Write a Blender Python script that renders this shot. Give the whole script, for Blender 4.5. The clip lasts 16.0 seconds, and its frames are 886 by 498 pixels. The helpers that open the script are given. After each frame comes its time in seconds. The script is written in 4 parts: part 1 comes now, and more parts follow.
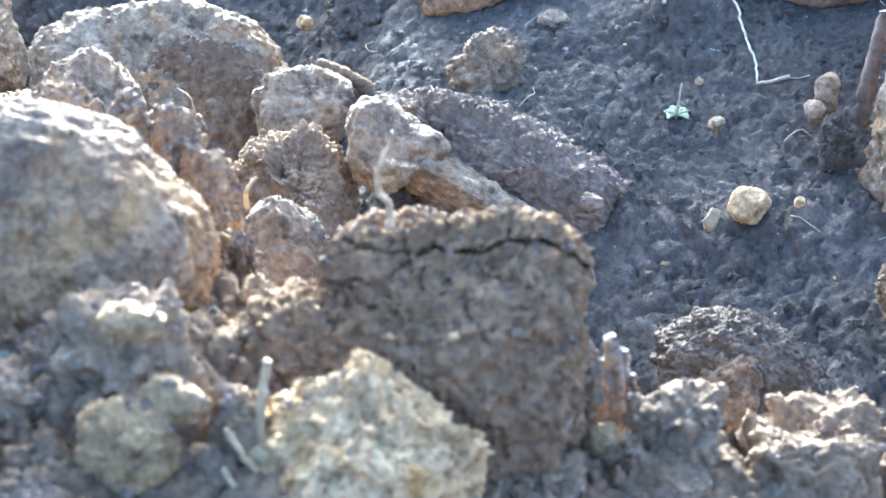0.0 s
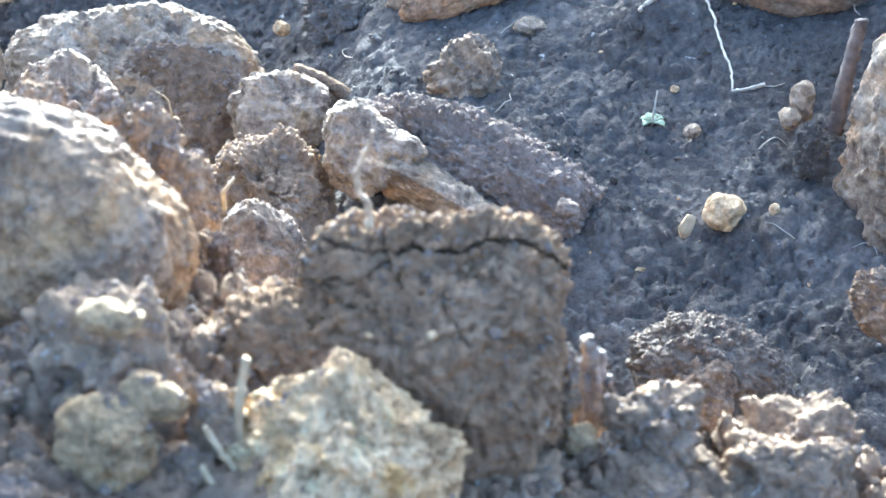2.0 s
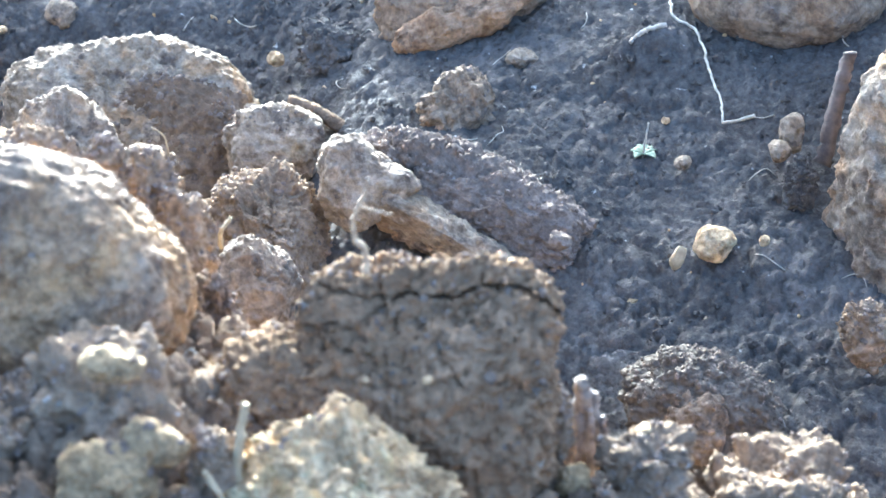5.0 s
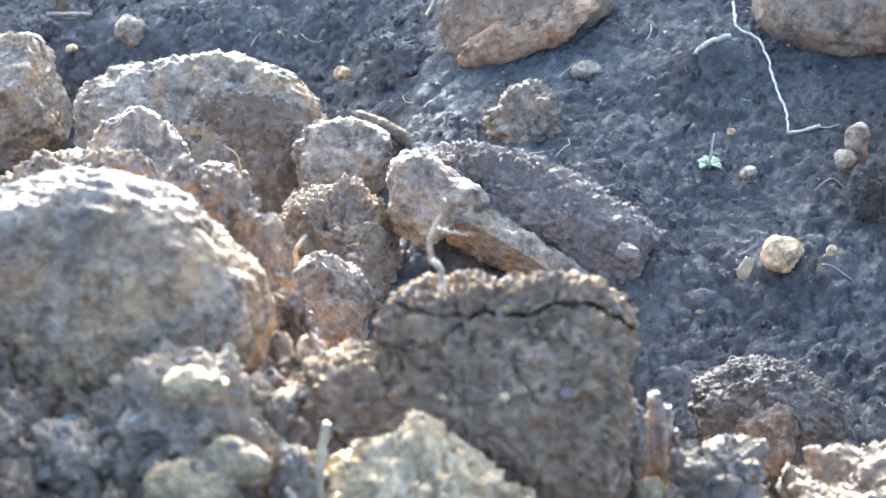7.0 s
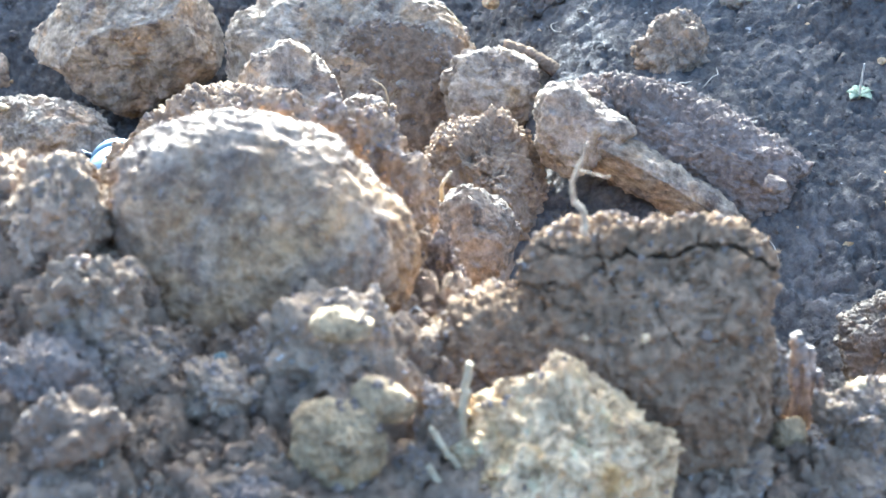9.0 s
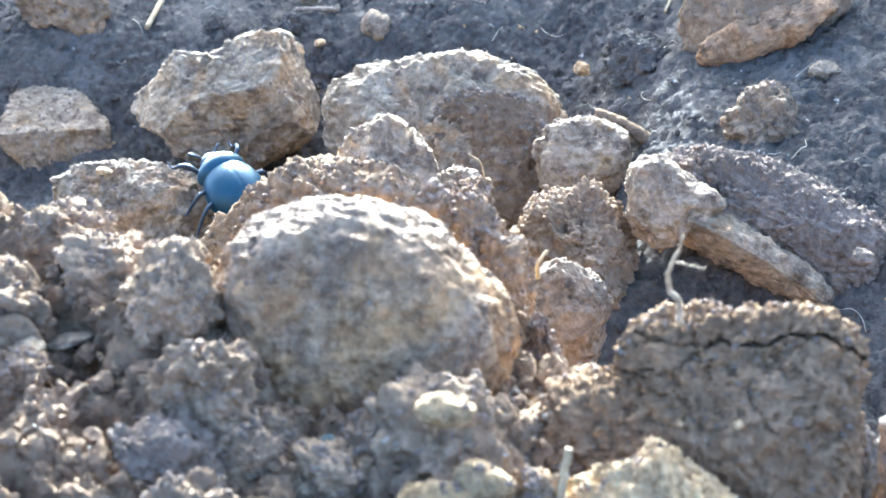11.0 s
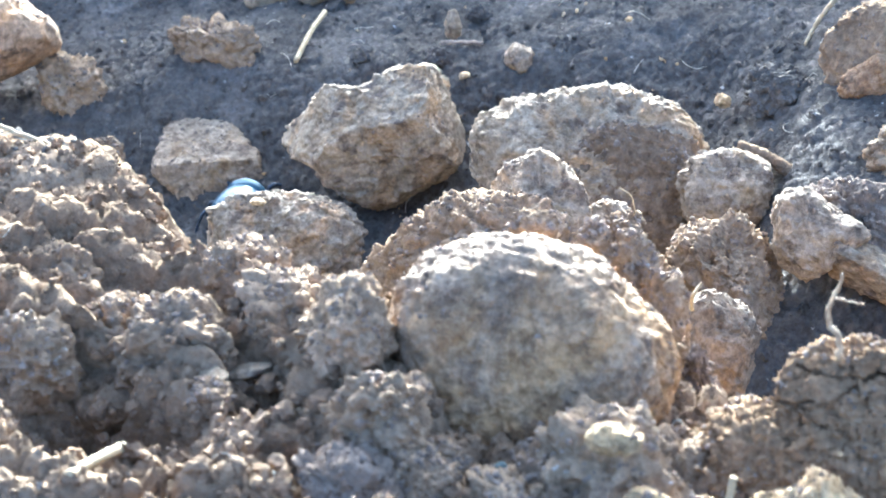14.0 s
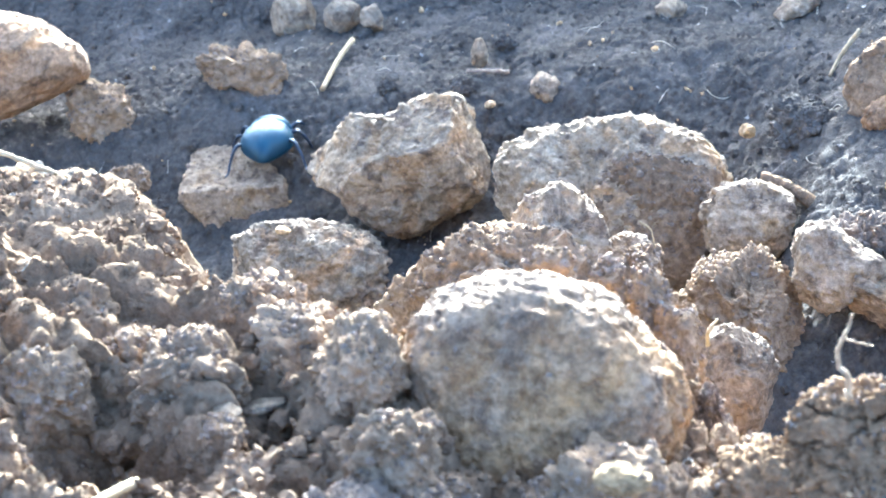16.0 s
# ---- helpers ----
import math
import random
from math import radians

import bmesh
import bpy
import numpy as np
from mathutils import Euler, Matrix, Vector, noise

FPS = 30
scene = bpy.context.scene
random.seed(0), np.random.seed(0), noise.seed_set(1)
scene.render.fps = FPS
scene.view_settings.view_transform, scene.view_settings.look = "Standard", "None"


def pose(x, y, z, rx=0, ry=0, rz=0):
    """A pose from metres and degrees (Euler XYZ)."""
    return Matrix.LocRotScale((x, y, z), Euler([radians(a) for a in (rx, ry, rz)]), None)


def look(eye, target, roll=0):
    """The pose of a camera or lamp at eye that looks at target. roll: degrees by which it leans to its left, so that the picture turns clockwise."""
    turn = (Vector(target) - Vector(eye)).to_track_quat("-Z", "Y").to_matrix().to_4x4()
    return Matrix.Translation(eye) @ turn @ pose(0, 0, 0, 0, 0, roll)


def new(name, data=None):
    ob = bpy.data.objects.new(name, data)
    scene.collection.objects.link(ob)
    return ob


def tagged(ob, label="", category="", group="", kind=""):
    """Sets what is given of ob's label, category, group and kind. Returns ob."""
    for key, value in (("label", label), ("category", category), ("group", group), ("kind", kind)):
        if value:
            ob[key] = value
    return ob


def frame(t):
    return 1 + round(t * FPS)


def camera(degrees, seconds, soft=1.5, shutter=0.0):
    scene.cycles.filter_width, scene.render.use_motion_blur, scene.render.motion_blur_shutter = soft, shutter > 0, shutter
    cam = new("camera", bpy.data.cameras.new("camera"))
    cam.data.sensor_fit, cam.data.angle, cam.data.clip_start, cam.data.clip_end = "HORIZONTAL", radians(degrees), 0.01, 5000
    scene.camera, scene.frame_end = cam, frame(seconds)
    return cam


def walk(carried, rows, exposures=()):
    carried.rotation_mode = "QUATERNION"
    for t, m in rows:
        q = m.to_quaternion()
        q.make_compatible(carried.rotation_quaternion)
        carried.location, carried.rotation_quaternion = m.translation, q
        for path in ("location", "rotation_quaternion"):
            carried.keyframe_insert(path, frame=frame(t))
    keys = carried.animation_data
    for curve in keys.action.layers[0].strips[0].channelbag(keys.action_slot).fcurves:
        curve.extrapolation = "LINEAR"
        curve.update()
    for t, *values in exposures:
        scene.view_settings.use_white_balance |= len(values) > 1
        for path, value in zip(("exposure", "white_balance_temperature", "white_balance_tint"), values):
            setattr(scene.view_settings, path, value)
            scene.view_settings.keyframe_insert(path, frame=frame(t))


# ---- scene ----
cam = camera(24.0, 16.0, soft=1.5)
walk(cam, [
    (0, pose(0.00918, -0.27124, 0.12527, 62.792, 2.438, -0.376)),
    (0.5, pose(0.00920, -0.27230, 0.12617, 63.047, 2.324, -0.513)),
    (1, pose(0.00920, -0.27232, 0.12570, 63.072, 2.170, -0.574)),
    (1.5, pose(0.00936, -0.27222, 0.12585, 63.032, 2.002, -0.761)),
    (2, pose(0.00855, -0.27223, 0.12461, 63.112, 1.773, -0.911)),
    (2.5, pose(0.00877, -0.27198, 0.12486, 63.165, 1.701, -1.129)),
    (3, pose(0.00852, -0.27212, 0.12487, 63.210, 1.545, -1.250)),
    (5.5, pose(0.00825, -0.27386, 0.12883, 63.571, 2.013, -1.084)),
    (6, pose(0.00817, -0.27407, 0.12881, 63.688, 2.227, -0.817)),
    (6.5, pose(0.00801, -0.27439, 0.12949, 63.654, 2.534, -0.526)),
    (7, pose(0.00704, -0.27577, 0.13113, 63.594, 3.073, 0.000)),
    (7.5, pose(0.00789, -0.27613, 0.13097, 63.536, 3.554, 0.682)),
    (8, pose(0.00808, -0.27631, 0.13122, 63.663, 3.985, 1.818)),
    (8.5, pose(0.00804, -0.27522, 0.13204, 61.213, 4.461, 2.902)),
    (9, pose(0.00808, -0.27645, 0.13406, 61.514, 4.870, 3.793)),
    (9.5, pose(0.00745, -0.27797, 0.13799, 62.488, 5.138, 4.697)),
    (9.7, pose(0.00767, -0.27846, 0.13821, 62.589, 5.292, 5.115)),
    (11.8, pose(0.00616, -0.28350, 0.14575, 62.901, 5.913, 6.251)),
    (12, pose(0.00566, -0.28467, 0.14685, 62.968, 6.143, 6.408)),
    (12.5, pose(0.00368, -0.28720, 0.14780, 63.138, 6.298, 6.880)),
    (13, pose(0.00382, -0.28860, 0.14929, 63.556, 6.697, 7.671)),
    (13.5, pose(0.00390, -0.28869, 0.14811, 63.643, 6.982, 8.415)),
    (14, pose(0.00385, -0.28834, 0.14732, 63.619, 6.942, 8.891)),
    (14.5, pose(0.00477, -0.28985, 0.15008, 63.792, 7.136, 9.347)),
    (15, pose(0.00584, -0.28823, 0.14807, 63.826, 7.077, 9.744)),
    (15.5, pose(0.00557, -0.28901, 0.14862, 63.917, 7.146, 9.993)),
    (16, pose(0.00666, -0.28800, 0.14926, 64.248, 7.165, 9.956)),
], exposures=[(0, 4.23, 4450, -5), (4, 4.18, 4480, -5), (9, 4.21, 4520, -5), (11.8, 4.18, 4600, -4), (14, 4.16, 4600, -4), (16, 4.40, 4600, -4)])
cam.data.dof.use_dof, cam.data.dof.focus_distance, cam.data.dof.aperture_fstop = True, 0.30, 92

# ---- light ----
world = bpy.data.worlds.new("sky")
scene.world = world
world.use_nodes = True
wn = world.node_tree.nodes
sky = wn.new("ShaderNodeTexSky")
sky.sky_type, sky.sun_disc = "NISHITA", False
SUN_ELEV, SUN_AZ = 19.0, -6.0        # degrees; azimuth from +y, positive to the right
sky.sun_elevation, sky.sun_rotation = radians(SUN_ELEV), radians(SUN_AZ)
sky.air_density, sky.dust_density, sky.ozone_density = 0.4, 7.0, 0.4
wn["Background"].inputs["Strength"].default_value = 0.15
world.node_tree.links.new(sky.outputs[0], wn["Background"].inputs["Color"])
sun_data = bpy.data.lights.new("sun", "SUN")
sun_data.energy, sun_data.angle, sun_data.color = 3.0, radians(0.53), (1.0, 0.975, 0.95)
sun = new("sun", sun_data)
a, e = radians(SUN_AZ), radians(SUN_ELEV)
sun.matrix_world = look((math.sin(a) * math.cos(e), math.cos(a) * math.cos(e), math.sin(e)), (0, 0, 0))

# ---- noise on arrays (all lengths below are millimetres) ----
MM = 0.001


def hash3(i, j, k, seed):
    h = (i.astype(np.int64) * 374761393 + j.astype(np.int64) * 668265263 + k.astype(np.int64) * 2147483647 + seed * 974634777) & 0xFFFFFFFF
    h = ((h ^ (h >> 13)) * 1274126177) & 0xFFFFFFFF
    h = ((h ^ (h >> 15)) * 2246822519) & 0xFFFFFFFF
    return ((h ^ (h >> 16)) & 0xFFFFFF) / float(0xFFFFFF)


def vnoise(p, seed=0):
    """Smooth value noise, -1 to 1."""
    f0 = np.floor(p)
    f = p - f0
    u = f * f * f * (f * (f * 6 - 15) + 10)
    i, j, k = f0[:, 0], f0[:, 1], f0[:, 2]
    out = 0
    for a in (0, 1):
        wa = u[:, 0] if a else 1 - u[:, 0]
        for b in (0, 1):
            wb = u[:, 1] if b else 1 - u[:, 1]
            for c in (0, 1):
                wc = u[:, 2] if c else 1 - u[:, 2]
                out = out + wa * wb * wc * hash3(i + a, j + b, k + c, seed)
    return out * 2 - 1


def fbm(p, octaves=4, seed=0, gain=0.5):
    out, amp, tot = 0, 1.0, 0
    for o in range(octaves):
        out = out + amp * vnoise(p * 2.03**o + o * 17.3, seed + o)
        tot += amp
        amp *= gain
    return out / tot


def cells(p, seed=0):
    """Distance to the nearest and to the second nearest of scattered points, one in each unit cell."""
    f0 = np.floor(p)
    d1 = np.full(len(p), 9.0)
    d2 = np.full(len(p), 9.0)
    for a in (-1, 0, 1):
        for b in (-1, 0, 1):
            for c in (-1, 0, 1):
                i, j, k = f0[:, 0] + a, f0[:, 1] + b, f0[:, 2] + c
                q = np.stack([i + hash3(i, j, k, seed), j + hash3(i, j, k, seed + 7), k + hash3(i, j, k, seed + 13)], 1)
                d = np.sqrt(((q - p) ** 2).sum(1))
                d2 = np.minimum(d2, np.maximum(d, d1))
                d1 = np.minimum(d1, d)
    return d1, d2


def ridges(p, octaves=3, seed=0):
    """Sharp crests and broad hollows, 0 to 1."""
    out, amp, tot = 0, 1.0, 0
    for o in range(octaves):
        out = out + amp * (1 - np.abs(vnoise(p * 2.1**o + o * 11.7, seed + o))) ** 2
        tot += amp
        amp *= 0.55
    return out / tot


def smooth(x, a, b):
    s = np.clip((x - a) / (b - a), 0, 1)
    return s * s * (3 - 2 * s)


# ---- materials ----
def material(name, build, rough=0.9, spec=0.3, metal=0.0):
    m = bpy.data.materials.new(name)
    m.use_nodes = True
    nt = m.node_tree
    bsdf = nt.nodes["Principled BSDF"]
    bsdf.inputs["Roughness"].default_value = rough
    bsdf.inputs["Specular IOR Level"].default_value = spec
    bsdf.inputs["Metallic"].default_value = metal
    build(nt, bsdf)
    return m


def node(nt, kind, **values):
    n = nt.nodes.new(kind)
    for key, value in values.items():
        n.inputs[key.replace("_", " ")].default_value = value
    return n


def coords(nt):
    return nt.nodes.new("ShaderNodeTexCoord").outputs["Object"]


def noise_tex(nt, scale, detail=6, rough=0.6, distort=0.0, vec=None):
    n = node(nt, "ShaderNodeTexNoise", Scale=scale, Detail=detail, Roughness=rough, Distortion=distort)
    nt.links.new(vec or coords(nt), n.inputs["Vector"])
    return n.outputs["Fac"]


def ramp(nt, fac, stops):
    r = nt.nodes.new("ShaderNodeValToRGB")
    els = r.color_ramp.elements
    while len(els) < len(stops):
        els.new(0.5)
    for el, (pos, col) in zip(els, stops):
        el.position, el.color = pos, (*col, 1) if len(col) == 3 else col
    nt.links.new(fac, r.inputs["Fac"])
    return r.outputs["Color"]


def mix(nt, fac, a, b, blend="MIX"):
    m = nt.nodes.new("ShaderNodeMix")
    m.data_type, m.blend_type = "RGBA", blend
    for value, socket in ((fac, m.inputs[0]), (a, m.inputs[6]), (b, m.inputs[7])):
        if isinstance(value, (int, float)):
            socket.default_value = value
        elif isinstance(value, tuple):
            socket.default_value = (*value, 1)
        else:
            nt.links.new(value, socket)
    return m.outputs[2]


def bump(nt, bsdf, height, distance, strength=1.0, below=None):
    b = node(nt, "ShaderNodeBump", Strength=strength, Distance=distance)
    nt.links.new(height, b.inputs["Height"])
    if below is not None:
        nt.links.new(below, b.inputs["Normal"])
    nt.links.new(b.outputs["Normal"], bsdf.inputs["Normal"])
    return b.outputs["Normal"]


def soil_build(dark, mid, pale, grit=1.0):
    def build(nt, bsdf):
        big = noise_tex(nt, 70, 5, 0.6)
        grain = noise_tex(nt, 900, 6, 0.7)
        col = ramp(nt, big, [(0.3, dark), (0.55, mid), (0.75, pale)])
        col = mix(nt, 0.8, col, ramp(nt, grain, [(0.3, (0.45, 0.43, 0.42)), (0.6, (1.0, 1.0, 1.0)), (0.8, (1.5, 1.45, 1.38))]), "MULTIPLY")
        spot = ramp(nt, noise_tex(nt, 420, 3, 0.5), [(0.70, (0, 0, 0)), (0.76, (1, 1, 1))])
        col = mix(nt, spot, col, (0.36, 0.33, 0.28))
        info = nt.nodes.new("ShaderNodeObjectInfo")
        tone = ramp(nt, info.outputs["Random"], [(0.0, (0.82, 0.80, 0.80)), (1.0, (1.15, 1.12, 1.08))])
        col = mix(nt, 1.0, col, tone, "MULTIPLY")
        nt.links.new(col, bsdf.inputs["Base Color"])
        n1 = bump(nt, bsdf, noise_tex(nt, 330, 5, 0.65), 0.0015 * grit, 0.9)
        bump(nt, bsdf, grain, 0.00045 * grit, 0.9, n1)
    return build


def stone_build(base, pale, warm, dirt, dirt_at=0.52, scale=1.0, pits=0.6):
    """Weathered stone: two tones, warm stains, clinging dirt, pits."""
    def build(nt, bsdf):
        big = noise_tex(nt, 55 * scale, 4, 0.55, 0.6)
        mid = noise_tex(nt, 210 * scale, 6, 0.65, 0.3)
        fine = noise_tex(nt, 1100 * scale, 5, 0.7)
        col = ramp(nt, big, [(0.35, base), (0.6, pale)])
        warmth = ramp(nt, noise_tex(nt, 75 * scale, 4, 0.6, 1.2), [(0.48, (0, 0, 0)), (0.62, (1, 1, 1))])
        col = mix(nt, warmth, col, warm)
        mask = ramp(nt, mid, [(dirt_at, (0, 0, 0)), (dirt_at + 0.10, (1, 1, 1))])
        col = mix(nt, mask, col, dirt)
        col = mix(nt, 0.7, col, ramp(nt, fine, [(0.3, (0.42, 0.40, 0.38)), (0.55, (1, 1, 1)), (0.8, (1.5, 1.47, 1.43))]), "MULTIPLY")
        col = mix(nt, 0.9, col, ramp(nt, noise_tex(nt, 150 * scale, 5, 0.7, 1.0), [(0.35, (0.55, 0.52, 0.50)), (0.5, (1, 1, 1)), (0.68, (1.3, 1.28, 1.24))]), "MULTIPLY")
        fleck = ramp(nt, noise_tex(nt, 520 * scale, 3, 0.55), [(0.60, (0, 0, 0)), (0.68, (1, 1, 1))])
        col = mix(nt, mix(nt, 0.28, (0, 0, 0), fleck), col, tuple(min(0.62, c * 1.45) for c in pale))
        v = node(nt, "ShaderNodeTexVoronoi", Scale=300 * scale)
        nt.links.new(coords(nt), v.inputs["Vector"])
        pit = ramp(nt, v.outputs["Distance"], [(0.10, (0.35, 0.33, 0.3)), (0.28, (1, 1, 1))])
        col = mix(nt, pits * 0.5, col, pit, "MULTIPLY")
        nt.links.new(col, bsdf.inputs["Base Color"])
        n1 = bump(nt, bsdf, mid, 0.0015, 0.9)
        n2 = bump(nt, bsdf, pit, 0.0004, pits, n1)
        bump(nt, bsdf, fine, 0.0006, 0.9, n2)
    return build


def plain_build(c0, c1, scale=500.0, depth=0.0002):
    def build(nt, bsdf):
        n = noise_tex(nt, scale, 5, 0.6)
        nt.links.new(ramp(nt, n, [(0.35, c0), (0.65, c1)]), bsdf.inputs["Base Color"])
        bump(nt, bsdf, n, depth, 0.8)
    return build


# far-slope soil: haze put into its colour as a bluer tone than TILTH
SOIL = material("soil", soil_build((0.063, 0.055, 0.047), (0.100, 0.087, 0.073), (0.160, 0.138, 0.117)), 1.0, 0.0)
TILTH = material("ridge_soil", soil_build((0.141, 0.097, 0.060), (0.209, 0.146, 0.091), (0.294, 0.211, 0.136)), 1.0, 0.0)
CLAY = material("dry_clay", soil_build((0.180, 0.126, 0.077), (0.267, 0.189, 0.117), (0.363, 0.262, 0.171), 1.0), 1.0, 0.0)
CLODCLAY = material("brown_clod_clay", soil_build((0.156, 0.101, 0.057), (0.229, 0.150, 0.085), (0.312, 0.209, 0.124), 1.2), 1.0, 0.0)
CAKE = material("caked_grey_brown_soil", soil_build((0.088, 0.070, 0.051), (0.130, 0.104, 0.077), (0.186, 0.152, 0.114)), 1.0, 0.0)
# crust soil paler than the slope around it: strong sunlight put into its colour
LITCRUST = material("sunlit_soil_crust", soil_build((0.170, 0.130, 0.092), (0.244, 0.186, 0.137), (0.331, 0.261, 0.197), 1.0), 1.0, 0.0)
LIME = material("pale_limestone", stone_build((0.227, 0.162, 0.102), (0.335, 0.249, 0.165), (0.275, 0.178, 0.091), (0.140, 0.098, 0.066), 0.53), 0.95, 0.08)


def boulder_build(nt, bsdf):
    """Grey stone whose lower half is stained tan."""
    stone_build((0.200, 0.139, 0.088), (0.262, 0.188, 0.122), (0.262, 0.175, 0.098), (0.140, 0.098, 0.066), 0.53)(nt, bsdf)
    grey = bsdf.inputs["Base Color"].links[0].from_socket
    xyz = nt.nodes.new("ShaderNodeSeparateXYZ")
    nt.links.new(coords(nt), xyz.inputs[0])
    level = node(nt, "ShaderNodeMath")
    level.operation = "MULTIPLY_ADD"
    nt.links.new(xyz.outputs["Z"], level.inputs[0])
    level.inputs[1].default_value = -16.0
    nt.links.new(noise_tex(nt, 110, 5, 0.65, 0.8), level.inputs[2])
    stain = ramp(nt, level.outputs[0], [(0.36, (0, 0, 0)), (0.60, (1, 1, 1))])
    tan = mix(nt, 1.0, grey, (1.26, 1.08, 0.80), "MULTIPLY")
    nt.links.new(mix(nt, stain, grey, tan), bsdf.inputs["Base Color"])


BOULDER = material("stained_boulder_stone", boulder_build, 0.95, 0.08)
GREY = material("dusty_boulder_stone", stone_build((0.225, 0.168, 0.111), (0.320, 0.247, 0.167), (0.345, 0.221, 0.120), (0.156, 0.111, 0.075), 0.53), 0.95, 0.08)
CREAM = material("cream_stone", stone_build((0.440, 0.292, 0.144), (0.562, 0.391, 0.211), (0.440, 0.263, 0.095), (0.229, 0.147, 0.071), 0.545), 0.95, 0.08)
OCHRE = material("ochre_stone", stone_build((0.241, 0.172, 0.105), (0.329, 0.252, 0.168), (0.306, 0.194, 0.100), (0.147, 0.106, 0.074), 0.54), 0.95, 0.08)
YELLOW = material("yellow_pebble", stone_build((0.242, 0.162, 0.079), (0.309, 0.216, 0.113), (0.268, 0.169, 0.070), (0.144, 0.103, 0.055), 0.56), 0.95, 0.08)
BROWN = material("smooth_brown_stone", stone_build((0.185, 0.130, 0.080), (0.245, 0.178, 0.114), (0.24, 0.150, 0.080), (0.12, 0.090, 0.064), 0.54), 0.95, 0.08)
ORANGE = material("orange_brown_stone", stone_build((0.263, 0.157, 0.084), (0.344, 0.223, 0.128), (0.314, 0.171, 0.076), (0.152, 0.101, 0.061), 0.54), 0.95, 0.08)
RUST = material("reddish_stone", stone_build((0.180, 0.125, 0.076), (0.239, 0.173, 0.114), (0.203, 0.131, 0.074), (0.117, 0.090, 0.065), 0.52), 0.95, 0.08)
SLATE = material("grey_slab_stone", stone_build((0.25, 0.205, 0.145), (0.34, 0.285, 0.21), (0.28, 0.215, 0.155), (0.14, 0.11, 0.083), 0.54), 0.95, 0.08)
WOOD = material("weathered_wood", plain_build((0.104, 0.071, 0.048), (0.248, 0.181, 0.123), 700, 0.0003), 0.85, 0.3)
DARKWOOD = material("dark_brown_stick", plain_build((0.06, 0.042, 0.03), (0.13, 0.092, 0.065), 500, 0.0003), 0.85, 0.3)
STRAW = material("dry_straw", plain_build((0.238, 0.168, 0.089), (0.370, 0.280, 0.159), 600, 0.0001), 0.85, 0.1)
ROOT = material("pale_root", plain_build((0.22, 0.18, 0.12), (0.36, 0.30, 0.22), 900, 0.0001), 0.7, 0.3)
TWIG = material("brown_twig", plain_build((0.20, 0.13, 0.07), (0.42, 0.30, 0.17), 900, 0.0001), 0.8, 0.3)
LEAF = material("grey_green_leaf", plain_build((0.075, 0.088, 0.046), (0.135, 0.148, 0.088), 500, 0.0001), 0.7, 0.2)
BLUISH = material("blue_grey_flake", plain_build((0.080, 0.085, 0.066), (0.120, 0.126, 0.102), 500, 0.0001), 0.9, 0.2)


def shell_build(c0, c1):
    def build(nt, bsdf):
        n = noise_tex(nt, 260, 3, 0.5)
        nt.links.new(ramp(nt, n, [(0.35, c0), (0.65, c1)]), bsdf.inputs["Base Color"])
        bump(nt, bsdf, noise_tex(nt, 2600, 2, 0.5), 0.00003, 0.5)
        bsdf.inputs["Coat Weight"].default_value = 0.12
        bsdf.inputs["Coat Roughness"].default_value = 0.25
    return build


SHELL = material("blue_beetle_shell", shell_build((0.004, 0.028, 0.047), (0.007, 0.039, 0.065)), 0.5, 0.45, 0.3)
LEGS = material("black_beetle_leg", shell_build((0.008, 0.012, 0.02), (0.02, 0.03, 0.05)), 0.4, 0.5, 0.2)

# ---- shapes ----
_spheres = {}


def sphere_data(level):
    if level not in _spheres:
        bm = bmesh.new()
        bmesh.ops.create_icosphere(bm, subdivisions=level, radius=1.0)
        v = np.array([x.co[:] for x in bm.verts])
        f = np.array([[x.index for x in t.verts] for t in bm.faces])
        bm.free()
        _spheres[level] = (v / np.linalg.norm(v, axis=1)[:, None], f)
    return _spheres[level]


def mesh_from(name, verts_mm, faces, mat, shade=True):
    me = bpy.data.meshes.new(name)
    me.from_pydata((np.asarray(verts_mm) * MM).tolist(), [], np.asarray(faces).tolist() if not isinstance(faces, list) else faces)
    me.materials.append(mat)
    me.polygons.foreach_set("use_smooth", np.full(len(me.polygons), shade))
    me.update()
    return me


def part(name, me, parent, label="", m=None):
    ob = new(name, me)
    ob.parent = parent
    if m is not None:
        ob.matrix_basis = m
    return tagged(ob, label)


def plates(p, seed):
    """Flaked surface: patches of uneven height with steep edges, about -0.5 to 0.5."""
    w = p + 0.4 * np.stack([vnoise(p * 1.3, seed + 1), vnoise(p * 1.3 + 7, seed + 2), vnoise(p * 1.3 + 3, seed + 3)], 1)
    f0 = np.floor(w)
    best, second, top = np.full(len(p), 9.0), np.full(len(p), 9.0), np.zeros(len(p))
    for a in (-1, 0, 1):
        for b in (-1, 0, 1):
            for c in (-1, 0, 1):
                i, j, k = f0[:, 0] + a, f0[:, 1] + b, f0[:, 2] + c
                q = np.stack([i + hash3(i, j, k, seed), j + hash3(i, j, k, seed + 7), k + hash3(i, j, k, seed + 13)], 1)
                d = np.sqrt(((q - w) ** 2).sum(1))
                top = np.where(d < best, hash3(i, j, k, seed + 19) - 0.5, top)
                second = np.minimum(second, np.maximum(d, best))
                best = np.minimum(best, d)
    return top * smooth(second - best, 0.0, 0.18)


